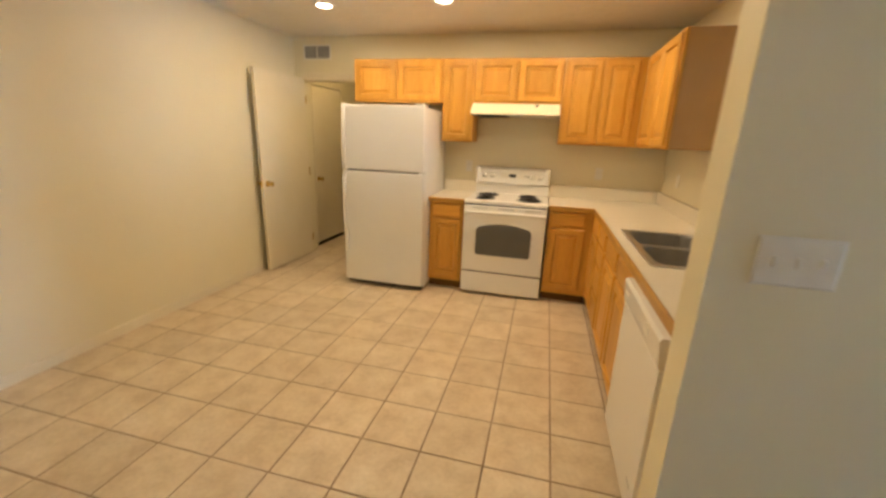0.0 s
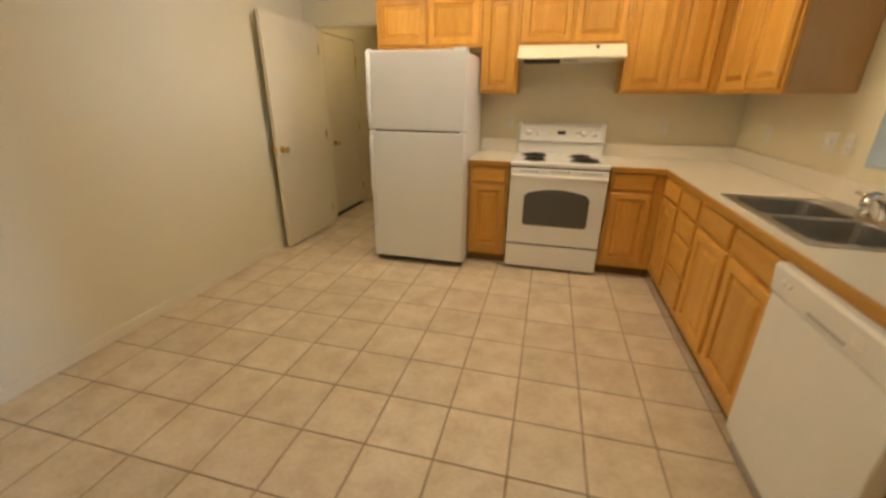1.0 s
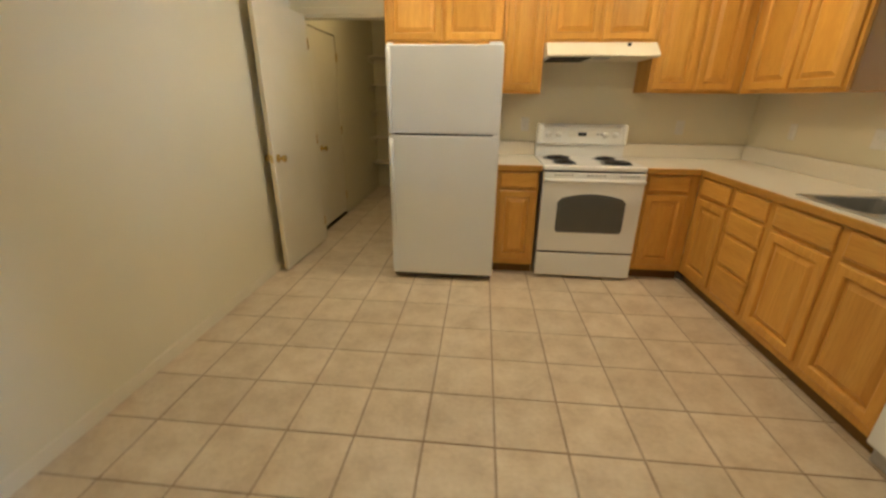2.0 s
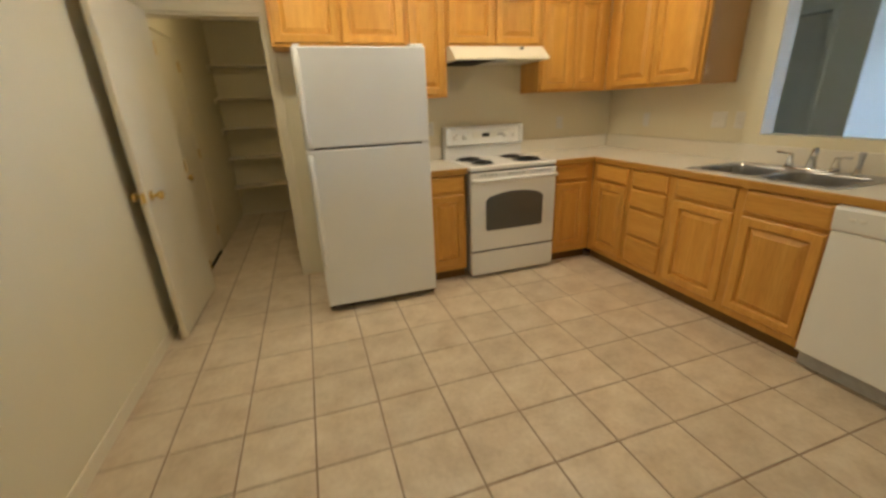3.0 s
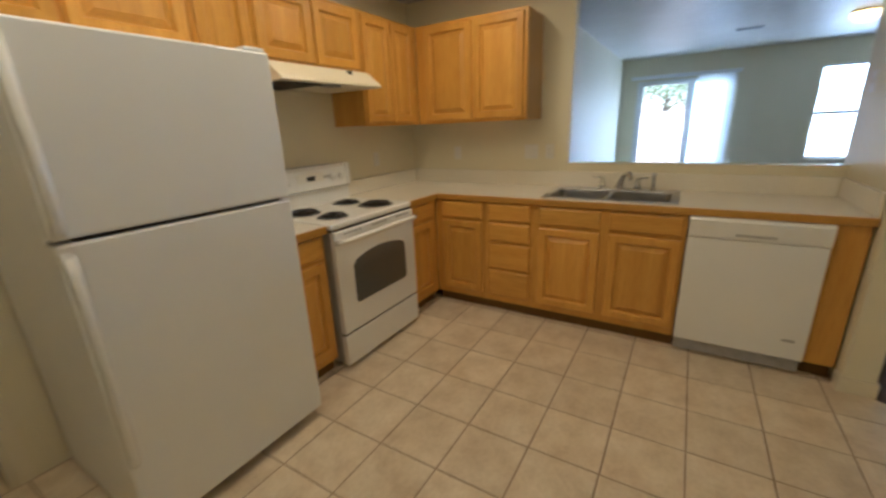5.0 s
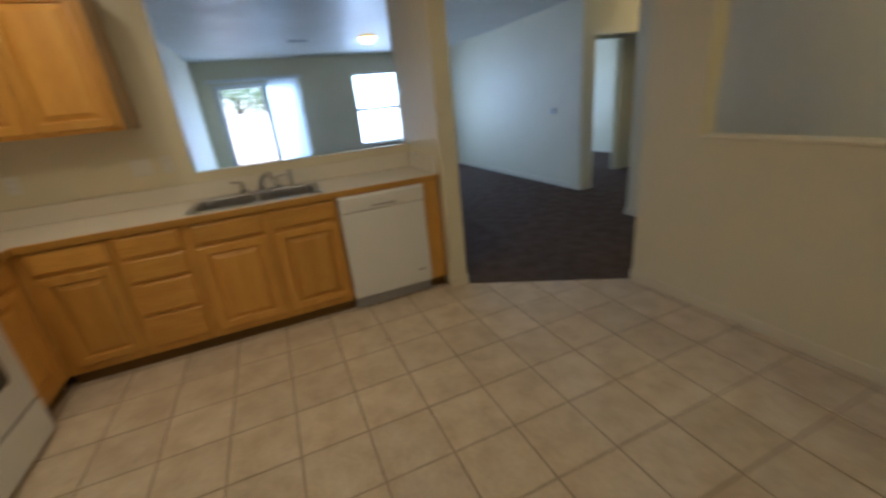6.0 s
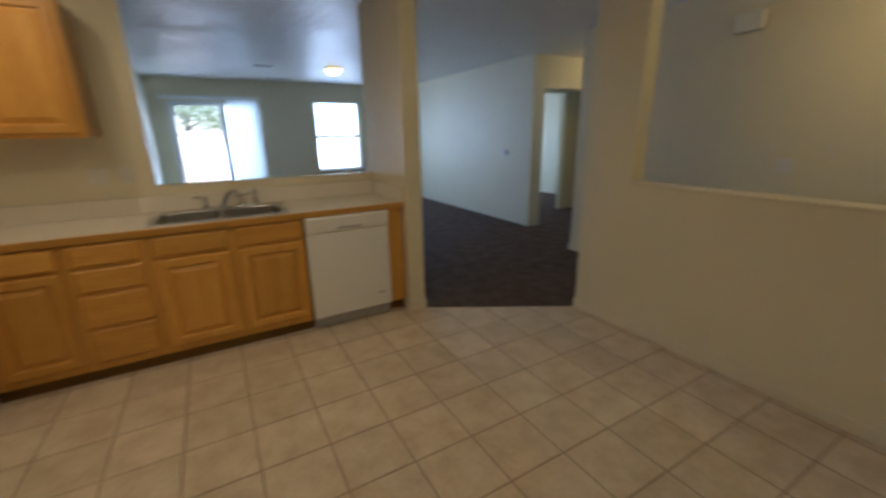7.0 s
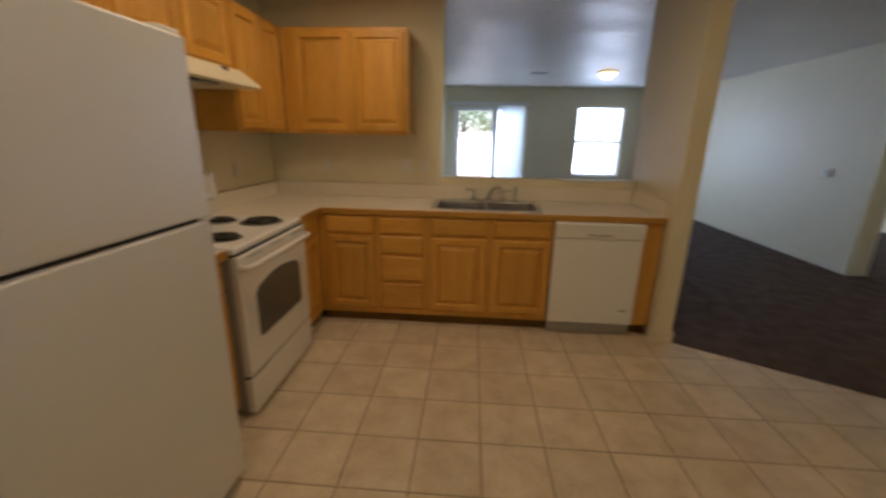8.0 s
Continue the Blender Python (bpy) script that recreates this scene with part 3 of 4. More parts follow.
# ---- worktop ----
SX0, SX1, SY0, SY1 = 0.487, 0.955, 2.11, 2.915
top = thing("worktop", (0.7, 2.8, 0.876), "cream laminate L-shaped worktop with an oak edge", "worktop")
part("laminate", plate([0.0035, 0.402, SX0, SX1, XR - G], [1.253, SY0, SY1, 3.752, YB - G], lambda i, j: j == 3 or (i > 0 and not (i == 2 and j == 1)), 0.876, 0.914), LAMINATE, top)
part("oak_edge", boxes((0.385, 1.253, 0.872, 0.402, 3.735, 0.9155), bevel=0.005, seg=2), OAK_EDGE, top, "rounded oak edge")
part("oak_edge", boxes((0.0035, 3.735, 0.872, 0.402, 3.752, 0.9155), bevel=0.005, seg=2), OAK_EDGE, top, "rounded oak edge")
part("backsplash", boxes((0.0035, YB - 0.022, 0.9145, XR - 0.024, YB - G, 1.034), bevel=0.003), LAMINATE, top)
part("backsplash", boxes((XR - 0.022, 1.274, 0.9145, XR - G, YB - 0.003, 1.034), bevel=0.003), LAMINATE, top)
part("backsplash", boxes((0.402, 1.253, 0.9145, XR - 0.024, 1.272, 1.034), bevel=0.003), LAMINATE, top)
small_top = thing("worktop", (-0.94, 4.05, 0.876), "small cream laminate worktop with an oak edge", "worktop")
part("laminate", boxes((-1.115, 3.752, 0.876, -0.767, YB - G, 0.914)), LAMINATE, small_top)
part("oak_edge", boxes((-1.115, 3.735, 0.872, -0.767, 3.752, 0.9155), bevel=0.005, seg=2), OAK_EDGE, small_top, "rounded oak edge")
part("backsplash", boxes((-1.115, YB - 0.022, 0.9145, -0.767, YB - G, 1.034), bevel=0.003), LAMINATE, small_top)

# ---- sink and taps ----
sink = thing("kitchen_sink", (0.73, 2.59, 0.914), "double-bowl stainless steel sink set in the worktop", "sink")
flat = lambda u, v, w: (u, v, w)
MID = (SY0 + SY1) / 2
for a, b in ((SY0 - 0.02, MID), (MID, SY1 + 0.02)):
    o = (SX0 - 0.02, a, SX1 + 0.045, b)
    ia, ib = (a + 0.045, b - 0.014) if a < MID - 0.1 else (a + 0.014, b - 0.045)
    i = (SX0 + 0.02, ia, SX1 - 0.075, ib)
    bm = rings(bmesh.new(), [rounded(flat, *o, 0.9145, 0.018), rounded(flat, *o, 0.919, 0.018), rounded(flat, *i, 0.9185, 0.055), rounded(flat, i[0] + 0.004, i[1] + 0.004, i[2] - 0.004, i[3] - 0.004, 0.912, 0.055),
                             rounded(flat, i[0] + 0.012, i[1] + 0.012, i[2] - 0.012, i[3] - 0.012, 0.745, 0.06), rounded(flat, i[0] + 0.045, i[1] + 0.045, i[2] - 0.045, i[3] - 0.045, 0.722, 0.05)], False, True)
    bowl = part("bowl", bm, STEEL, sink)
    c = ((i[0] + i[2]) / 2, (ia + ib) / 2, 0.723)
    part("drain", lathe([(0.0, 0.0), (0.044, 0.0), (0.046, 0.002), (0.036, 0.003), (0.028, -0.004), (0.0, -0.004)], c), CHROME, bowl, "chrome drain ring", True)

FX = 0.935
tap = thing("kitchen_tap", (FX, 2.485, 0.919), "chrome kitchen tap with two lever handles", "tap")
part("deck_plate", rings(bmesh.new(), [rounded(flat, FX - 0.028, 2.335, FX + 0.028, 2.635, 0.919, 0.027), rounded(flat, FX - 0.028, 2.335, FX + 0.028, 2.635, 0.928, 0.027), rounded(flat, FX - 0.020, 2.343, FX + 0.020, 2.627, 0.933, 0.02)]), CHROME, tap, "", True)
swing = Vector((-0.86, -0.5, 0)).normalized()
pts = [Vector((FX, 2.485, 0)) + swing * d + Vector((0, 0, z)) for d, z in ((0.0, 0.928), (0.004, 0.955), (0.022, 0.985), (0.055, 1.018), (0.095, 1.042), (0.135, 1.050), (0.165, 1.042), (0.178, 1.022), (0.179, 1.008))]
part("spout", tube(pts, 0.0, 12, radii=[0.028, 0.025, 0.022, 0.019, 0.0175, 0.017, 0.0175, 0.0165, 0.015]), CHROME, tap, "", True)
for hy, dy in ((2.605, 1), (2.365, -1)):
    h = part("tap_handle", lathe([(0.0, 0), (0.024, 0), (0.022, 0.02), (0.015, 0.05), (0.017, 0.062), (0.012, 0.075), (0.0, 0.078)], (FX, hy, 0.932)), CHROME, tap, "", True)
    part("lever", tube([(FX, hy, 1.0), (FX - 0.01, hy + 0.03 * dy, 1.008), (FX - 0.015, hy + 0.07 * dy, 1.012)], 0.006, 8, radii=[0.008, 0.006, 0.009]), CHROME, h, "", True)
spray = thing("side_sprayer", (FX, 2.262, 0.919), "chrome side sprayer standing in the sink deck", "sprayer")
part("holder", lathe([(0.0, 0), (0.024, 0), (0.024, 0.006), (0.015, 0.01), (0.014, 0.035), (0.0, 0.035)], (FX, 2.262, 0.919)), CHROME, spray, "", True)
part("spray_head", lathe([(0.0, 0.034), (0.011, 0.034), (0.012, 0.07), (0.014, 0.10), (0.016, 0.118), (0.013, 0.126), (0.0, 0.127)], (FX, 2.262, 0.919)), GREYPLASTIC, spray, "dark spray head", True)

# ---- dishwasher ----
dw = thing("dishwasher", (0.7, 1.71, 0.0), "white built-in dishwasher with a plain front", "dishwasher")
part("tub", boxes((0.42, 1.405, 0.10, 1.0, 2.02, 0.868)), DARKGAP, dw)
part("door", boxes((0.366, 1.403, 0.100, 0.419, 2.022, 0.752), bevel=0.006, seg=2), ENAMEL, dw, "plain white steel front")
bm = rings(bmesh.new(), [[(x, 1.403, z) for x, z in ((0.419, 0.755), (0.366, 0.755), (0.361, 0.764), (0.353, 0.858), (0.362, 0.870), (0.419, 0.870))], [(x, 2.022, z) for x, z in ((0.419, 0.755), (0.366, 0.755), (0.361, 0.764), (0.353, 0.858), (0.362, 0.870), (0.419, 0.870))]])
panel = part("control_panel", bm, ENAMEL, dw)
part("handle_recess", boxes((0.3570, 1.62, 0.776, 0.372, 1.80, 0.790), bevel=0.002), GREYPLASTIC, panel, "grey pocket under the control panel")
part("badge", boxes((0.3645, 1.455, 0.205, 0.367, 1.51, 0.22)), GREYPLASTIC, dw, "small grey badge")
for y in (1.95, 1.915):
    part("button", boxes((0.3525, y - 0.012, 0.81, 0.368, y + 0.012, 0.826), bevel=0.002), PLATE, panel, "pale push button")
part("vent", boxes((0.3525, 1.55, 0.80, 0.368, 1.60, 0.806), (0.3525, 1.55, 0.815, 0.368, 1.60, 0.821), (0.3525, 1.55, 0.83, 0.368, 1.60, 0.836)), PLATE, panel, "pale vent slots")
part("kick_plate", boxes((0.405, 1.408, 0.012, 0.43, 2.017, 0.094), bevel=0.002), GREYPLASTIC, dw, "grey kick plate")

# ---- refrigerator ----
FX0, FX1, FY = -1.912, -1.115, 3.55
fridge = thing("refrigerator", (-1.535, 3.97, 0.0), "white top-freezer refrigerator with pebbled doors", "refrigerator")
part("body", boxes((FX0 + 0.004, FY + 0.085, 0.02, FX1 - 0.004, 4.33, 1.712), bevel=0.006, seg=2), PEBBLED, fridge)
part("gasket", boxes((FX0 + 0.012, FY + 0.072, 0.07, FX1 - 0.012, FY + 0.085, 1.70)), GREYPLASTIC, fridge, "grey door gasket")
fz = part("freezer_door", boxes((FX0, FY, 1.149, FX1, FY + 0.072, 1.722), bevel=0.010, seg=3), PEBBLED, fridge)
fd = part("fridge_door", boxes((FX0, FY, 0.056, FX1, FY + 0.072, 1.137), bevel=0.010, seg=3), PEBBLED, fridge)
# dark strip gives the seam between the two doors its shade
part("door_gap_shade", boxes((FX0 + 0.05, FY + 0.012, 1.1375, FX1 - 0.05, FY + 0.07, 1.1485)), DARKGAP, fridge, "dark strip painted for the shade between the doors")
part("grille", boxes((FX0 + 0.01, FY + 0.055, 0.018, FX1 - 0.01, FY + 0.08, 0.052)), DARKGAP, fridge, "dark toe grille")
for x in (FX0 + 0.08, FX1 - 0.08):
    part("foot", lathe([(0.0, 0), (0.022, 0), (0.022, 0.012), (0.012, 0.014), (0.012, 0.03), (0.0, 0.03)], (x, FY + 0.12, 0.0), sides=12), DARKGAP, fridge)


def handle(parent, z0, z1, z_grip0, z_grip1):
    """A flat white grip along the door's edge, bowed out at its middle."""
    prof = [(z0, 0.004, 0.030), (z0 + 0.015, 0.012, 0.036), (z_grip0, 0.016, 0.036), (z_grip0 + 0.05, 0.030, 0.034), (z_grip1 - 0.05, 0.030, 0.034), (z_grip1, 0.016, 0.036), (z1 - 0.015, 0.012, 0.036), (z1, 0.004, 0.030)]
    loops = []
    for z, out, wd in prof:
        x0 = FX0 + 0.004
        loops.append([(x0, FY - out + 0.014, z), (x0 + 0.006, FY - out, z), (x0 + wd - 0.006, FY - out, z), (x0 + wd, FY - out + 0.014, z)])
    part("handle", rings(bmesh.new(), loops), ENAMEL, parent, "smooth white grip", True)


handle(fz, 1.155, 1.705, 1.17, 1.47)
handle(fd, 0.35, 1.115, 0.62, 1.10)
part("hinge_cover", boxes((FX1 - 0.10, FY + 0.01, 1.7225, FX1 - 0.01, FY + 0.13, 1.738), bevel=0.005, seg=2), ENAMEL, fridge)
part("hinge_cover", boxes((FX0 + 0.01, FY + 0.01, 1.7225, FX0 + 0.05, FY + 0.05, 1.736), bevel=0.004), ENAMEL, fridge)
part("hinge", boxes((FX1 - 0.045, FY - 0.003, 1.1375, FX1 + 0.006, FY + 0.05, 1.1485), bevel=0.002), ENAMEL, fridge)

# ---- stove ----
stove = thing("electric_stove", (-0.381, 4.03, 0.0), "white freestanding electric stove with four coil burners", "stove")
SL, SR, SF = -0.760, -0.006, 3.70
# body coloured grey to put the side shade into it, though the stove is white
part("body", boxes((SL + 0.006, SF + 0.042, 0.03, SR - 0.006, 4.36, 0.885), bevel=0.003), GREYPLASTIC, stove, "stove body, grey for the shade on its sides")
part("cooktop", boxes((SL - 0.003, SF + 0.012, 0.886, SR + 0.003, 4.30, 0.922), bevel=0.010, seg=3), ENAMEL, stove)
bg = rings(bmesh.new(), [[(x, y, z) for y, z in ((4.365, 0.90), (4.292, 0.915), (4.288, 1.02), (4.262, 1.035), (4.275, 1.165), (4.295, 1.188), (4.365, 1.19))] for x in (SL + 0.004, SR - 0.004)])
guard = part("backguard", bg, ENAMEL, stove)
for x0, x1 in ((SL + 0.002, SL + 0.045), (SR - 0.045, SR - 0.002)):
    part("end_cap", boxes((x0, 4.25, 1.028, x1, 4.364, 1.194), bevel=0.016, seg=3), ENAMEL, guard, "rounded white end cap")
part("clock", boxes((-0.415, 4.262, 1.095, -0.345, 4.275, 1.125)), BLACK, guard, "black clock display")
part("clock_panel", boxes((-0.50, 4.267, 1.075, -0.262, 4.278, 1.145), bevel=0.003), PLATE, guard)
for x in (-0.665, -0.58, -0.185, -0.10):
    part("control_knob", lathe([(0.0, 0), (0.026, 0), (0.026, 0.004), (0.02, 0.006), (0.018, 0.016), (0.0, 0.018)], (x, 4.268, 1.105), "-y", 16), ENAMEL, guard, "white round control knob", True)
for x in (-0.25, -0.22):
    part("button", boxes((x - 0.01, 4.266, 1.10, x + 0.01, 4.276, 1.12), bevel=0.002), GREYPLASTIC, guard)
od = part("oven_door", boxes((SL + 0.002, SF, 0.240, SR - 0.002, SF + 0.040, 0.874), bevel=0.007, seg=2), ENAMEL, stove)


def arched(P, u0, v0, u1, v1, rise, w, n=10):
    out = [P(u0 + 0.015, v0, w), P(u1 - 0.015, v0, w), P(u1, v0 + 0.02, w), P(u1, v1 - rise - 0.03, w)]
    for k in range(n + 1):
        s = k / n
        u = u1 - 0.03 - (u1 - u0 - 0.06) * s
        out.append(P(u, v1 - rise + rise * (1 - (2 * s - 1) ** 2), w))
    out.append(P(u0, v1 - rise - 0.03, w))
    out.append(P(u0, v0 + 0.02, w))
    return out


PF = facing_south(SL, SF, 0)
part("oven_window", rings(bmesh.new(), [arched(PF, 0.125, 0.405, 0.635, 0.715, 0.035, -0.004), arched(PF, 0.125, 0.405, 0.635, 0.715, 0.035, 0.0015), arched(PF, 0.129, 0.409, 0.631, 0.711, 0.035, 0.003)]), OVENGLASS, od, "smoked arched glass window")
hp = [(SL + 0.015, SF, 0.815), (SL + 0.02, SF - 0.03, 0.818), (SL + 0.06, SF - 0.045, 0.82), (-0.381, SF - 0.05, 0.822), (SR - 0.06, SF - 0.045, 0.82), (SR - 0.02, SF - 0.03, 0.818), (SR - 0.015, SF, 0.815)]
part("door_handle", tube(hp, 0.0155, 10), ENAMEL, od, "bowed white bar handle", True)
for x in (-0.62, -0.381, -0.14):
    part("vent_slots", boxes(*[(x - 0.06 + 0.03 * k, SF - 0.0015, 0.848, x - 0.04 + 0.03 * k, SF + 0.002, 0.860) for k in range(5)]), GREYPLASTIC, od, "dark vent slots")
# near-black filler painted in for the shade below the cooktop
part("gap", boxes((SL + 0.004, SF + 0.015, 0.8745, SR - 0.004, SF + 0.042, 0.8855)), DARKGAP, stove, "dark filler for the shade under the cooktop")
part("storage_drawer", boxes((SL + 0.002, SF, 0.030, SR - 0.002, SF + 0.040, 0.226), bevel=0.006, seg=2), ENAMEL, stove)
# another dark filler, for the shade in the drawer seam
part("gap", boxes((SL + 0.006, SF + 0.012, 0.2265, SR - 0.006, SF + 0.0418, 0.2395)), DARKGAP, stove, "dark filler for the shade above the drawer")
for x in (SL + 0.06, SR - 0.06):
    for y in (SF + 0.09, 4.30):
        part("foot", lathe([(0.0, 0), (0.02, 0), (0.02, 0.03), (0.0, 0.03)], (x, y, 0.0), sides=10), DARKGAP, stove)
for x, y, r in ((-0.585, 3.875, 0.080), (-0.60, 4.13, 0.100), (-0.18, 3.885, 0.105), (-0.205, 4.13, 0.082)):
    pan = part("drip_pan", lathe([(0.0, 0.9228), (r * 0.9, 0.9232), (r + 0.004, 0.9245), (r + 0.012, 0.926), (r + 0.016, 0.9225)], (x, y, 0), sides=28), BLACK, stove, "dark drip pan", True)
    n = 110
    spiral = [(x + (0.018 + (r - 0.022) * k / n) * math.cos(k * 2 * math.pi * 4.2 / n), y + (0.018 + (r - 0.022) * k / n) * math.sin(k * 2 * math.pi * 4.2 / n), 0.933) for k in range(n + 1)]
    part("coil", tube(spiral, 0.0055, 6), BLACK, pan, "black spiral heating coil", True)
    part("coil_support", boxes((x - r, y - 0.003, 0.9245, x + r, y + 0.003, 0.929), (x - 0.003, y - r, 0.9245, x + 0.003, y - 0.0035, 0.929)), STEEL, pan)

# ---- range hood ----
hood = thing("range_hood", (-0.385, 4.15, 1.66), "cream under-cabinet range hood above the stove", "range hood")
prof = ((4.385, 1.682), (3.915, 1.682), (3.905, 1.688), (3.91, 1.702), (4.02, 1.787), (4.385, 1.787))
part("shell", rings(bmesh.new(), [[(x, y, z) for y, z in prof] for x in (-0.787, 0.010)]), CREAM_ENAMEL, hood)
part("filter", boxes((-0.75, 3.96, 1.676, -0.46, 4.34, 1.6818)), DARKGAP, hood, "dark grease filter")
part("lamp_cover", boxes((-0.44, 3.94, 1.670, -0.33, 4.02, 1.6816), bevel=0.004), GREYPLASTIC, hood, "small lamp cover")
part("switch", boxes((-0.205, 3.976, 1.756, -0.183, 4.01, 1.778), bevel=0.003), DARKGAP, hood, "dark rocker switch")

# ---- plates on walls ----
def wall_plate(P, w, h, label, kind, gangs=1):
    t = thing("wall_plate", P(0, 0, 0), label, "switch plate" if kind == "switch" else "outlet", "wall plates")
    part("plate", rings(bmesh.new(), [rect(P, -w / 2, -h / 2, w / 2, h / 2, 0.0008), rect(P, -w / 2, -h / 2, w / 2, h / 2, 0.003), rect(P, -w / 2, -h / 2, w / 2, h / 2, 0.006, 0.006)]), PLATE, t)
    for g in range(gangs):
        u = (g - (gangs - 1) / 2) * 0.046
        if kind == "switch":
            part("toggle", slab(P, u - 0.005, -0.011, u + 0.005, 0.013, 0.006, 0.014, 0.002), PLATE, t)
        else:
            for v in (-0.02, 0.02):
                s = part("socket", rings(bmesh.new(), [rounded(P, u - 0.016, v - 0.014, u + 0.016, v + 0.014, 0.006, 0.008, 3), rounded(P, u - 0.016, v - 0.014, u + 0.016, v + 0.014, 0.0085, 0.008, 3)]), PLATE, t)
                part("slot", slab(P, u - 0.009, v - 0.005, u - 0.006, v + 0.005, 0.0085, 0.0089, 0.0001), GREYPLASTIC, s)
                part("slot", slab(P, u + 0.006, v - 0.005, u + 0.009, v + 0.005, 0.0085, 0.0089, 0.0001), GREYPLASTIC, s)
    return t


wall_plate(facing_south(0.50, 1.12, 1.23), 0.165, 0.115, "white three-gang switch plate on the wing wall", "switch", 3)
wall_plate(facing_west(XR, 3.20, 1.19), 0.116, 0.115, "white double plate on the kitchen wall", "switch", 2)
wall_plate(facing_west(XR, 3.045, 1.19), 0.07, 0.115, "white outlet on the kitchen wall", "outlet")
wall_plate(facing_west(XR, 3.90, 1.18), 0.07, 0.115, "white outlet near the kitchen corner", "outlet")
wall_plate(facing_south(-0.86, YB, 1.18), 0.07, 0.115, "white outlet beside the refrigerator", "outlet")
wall_plate(facing_south(0.46, YB, 1.17), 0.07, 0.115, "white outlet beside the stove", "outlet")
wall_plate(facing_north(-2.135, 0.03, 0.375), 0.07, 0.115, "white outlet low on the half wall", "outlet")
wall_plate(facing_north(0.98, 1.25, 1.56), 0.07, 0.115, "white switch on the wing wall", "switch")
wall_plate(facing_north(-1.12, -1.2, 1.15), 0.116, 0.115, "white switch plate on the entry wall", "switch", 2)

thermostat = thing("thermostat", (2.72, -1.63, 1.11), "small white thermostat on the living room wall", "thermostat")
PN = facing_north(2.72, -1.63, 1.11)
part("case", slab(PN, -0.06, -0.045, 0.06, 0.045, 0.0008, 0.026, 0.006), PLATE, thermostat)
part("dial", slab(PN, 0.004, -0.035, 0.054, 0.035, 0.026, 0.029, 0.002), GREYPLASTIC, thermostat, "grey dial window")

chime = thing("door_chime", (-0.725, -1.2, 2.20), "white door chime box on the entry wall", "door chime")
PN = facing_north(-0.725, -1.2, 2.20)
part("cover", slab(PN, -0.095, -0.066, 0.095, 0.066, 0.012, 0.055, 0.008), PLATE, chime)
part("base", slab(PN, -0.085, -0.045, 0.085, 0.045, 0.0008, 0.012, 0.002), PLATE, chime)

# ---- vents ----
vent = thing("wall_vent", (-2.62, YB, 2.31), "white louvred air vent high on the wall", "air vent")
PV = facing_south(-2.79, YB, 2.235)
VW, VH = 0.335, 0.155
# dark sheet on the wall stands for the unlit duct behind the slats
part("duct_shade", slab(PV, 0.01, 0.01, VW - 0.01, VH - 0.01, 0.0005, 0.002, 0.0005), DARKGAP, vent)
for u0, v0, u1, v1 in ((0, 0, VW, 0.018), (0, VH - 0.018, VW, VH), (0, 0.018, 0.018, VH - 0.018), (VW - 0.018, 0.018, VW, VH - 0.018), (VW / 2 - 0.006, 0.018, VW / 2 + 0.006, VH - 0.018)):
    part("frame_bar", slab(PV, u0, v0, u1, v1, 0.0008, 0.010, 0.002), PLATE, vent)
for s in ((0.0185, VW / 2 - 0.0065), (VW / 2 + 0.0065, VW - 0.0185)):
    for k in range(9):
        v = 0.024 + k * 0.0125
        part("slat", rings(bmesh.new(), [[PV(u, v, 0.003), PV(u, v + 0.0015, 0.003), PV(u, v + 0.0095, 0.0095), PV(u, v + 0.008, 0.0095)] for u in s]), GREYPLASTIC, vent)

register = thing("ceiling_vent", (4.65, 1.60, TOP), "dark slotted air vent in the living room ceiling", "air vent")
part("frame", boxes((4.57, 1.45, TOP - 0.008, 4.73, 1.75, TOP - 0.0005), bevel=0.002), PLATE, register)
for k in range(6):
    part("slat", boxes((4.585 + k * 0.023, 1.465, TOP - 0.012, 4.600 + k * 0.023, 1.735, TOP - 0.0085)), GREYPLASTIC, register)
smoke = thing("smoke_detector", (4.9, -0.55, TOP), "round smoke detector on the living room ceiling", "smoke detector")
part("case", lathe([(0.0, 0), (0.07, 0), (0.07, -0.02), (0.055, -0.035), (0.0, -0.036)], (4.9, -0.75, TOP - 0.0005)), GREYPLASTIC, smoke, "", True)

# ---- lamps that the rooms have, plus two added fill cans ----
for cx, cy in CANS_AND_FILL:
    can = thing("recessed_light", (cx, cy, TOP), "lit recessed ceiling light with a white trim, two of four added", "ceiling light", "recessed lights")
    part("trim_ring", lathe([(0.068, -0.001), (0.095, -0.001), (0.094, -0.006), (0.075, -0.010), (0.068, -0.006)], (cx, cy, TOP)), PLATE, can, "", True)
    part("lens", lathe([(0.0, -0.001), (0.067, -0.001), (0.064, -0.006), (0.0, -0.008)], (cx, cy, TOP)), LENS, can, "glowing lens", True)


def dome_light(x, y, label):
    t = thing("flush_ceiling_light", (x, y, TOP), label, "ceiling light", "flush ceiling lights")
    part("base", lathe([(0.0, -0.0005), (0.135, -0.0005), (0.138, -0.012), (0.125, -0.02), (0.0, -0.02)], (x, y, TOP)), BRASS, t, "brass base", True)
    part("glass_dome", lathe([(0.125, -0.021), (0.13, -0.035), (0.115, -0.07), (0.08, -0.10), (0.04, -0.115), (0.0, -0.118)], (x, y, TOP)), DOME, t, "frosted glass dome", True)
    part("finial", lathe([(0.0, -0.118), (0.012, -0.119), (0.014, -0.13), (0.006, -0.138), (0.0, -0.139)], (x, y, TOP), sides=12), BRASS, t, "brass finial", True)


dome_light(4.45, 0.57, "lit frosted dome light on the living room ceiling")
dome_light(-1.95, -0.58, "lit frosted dome light on the entry ceiling")
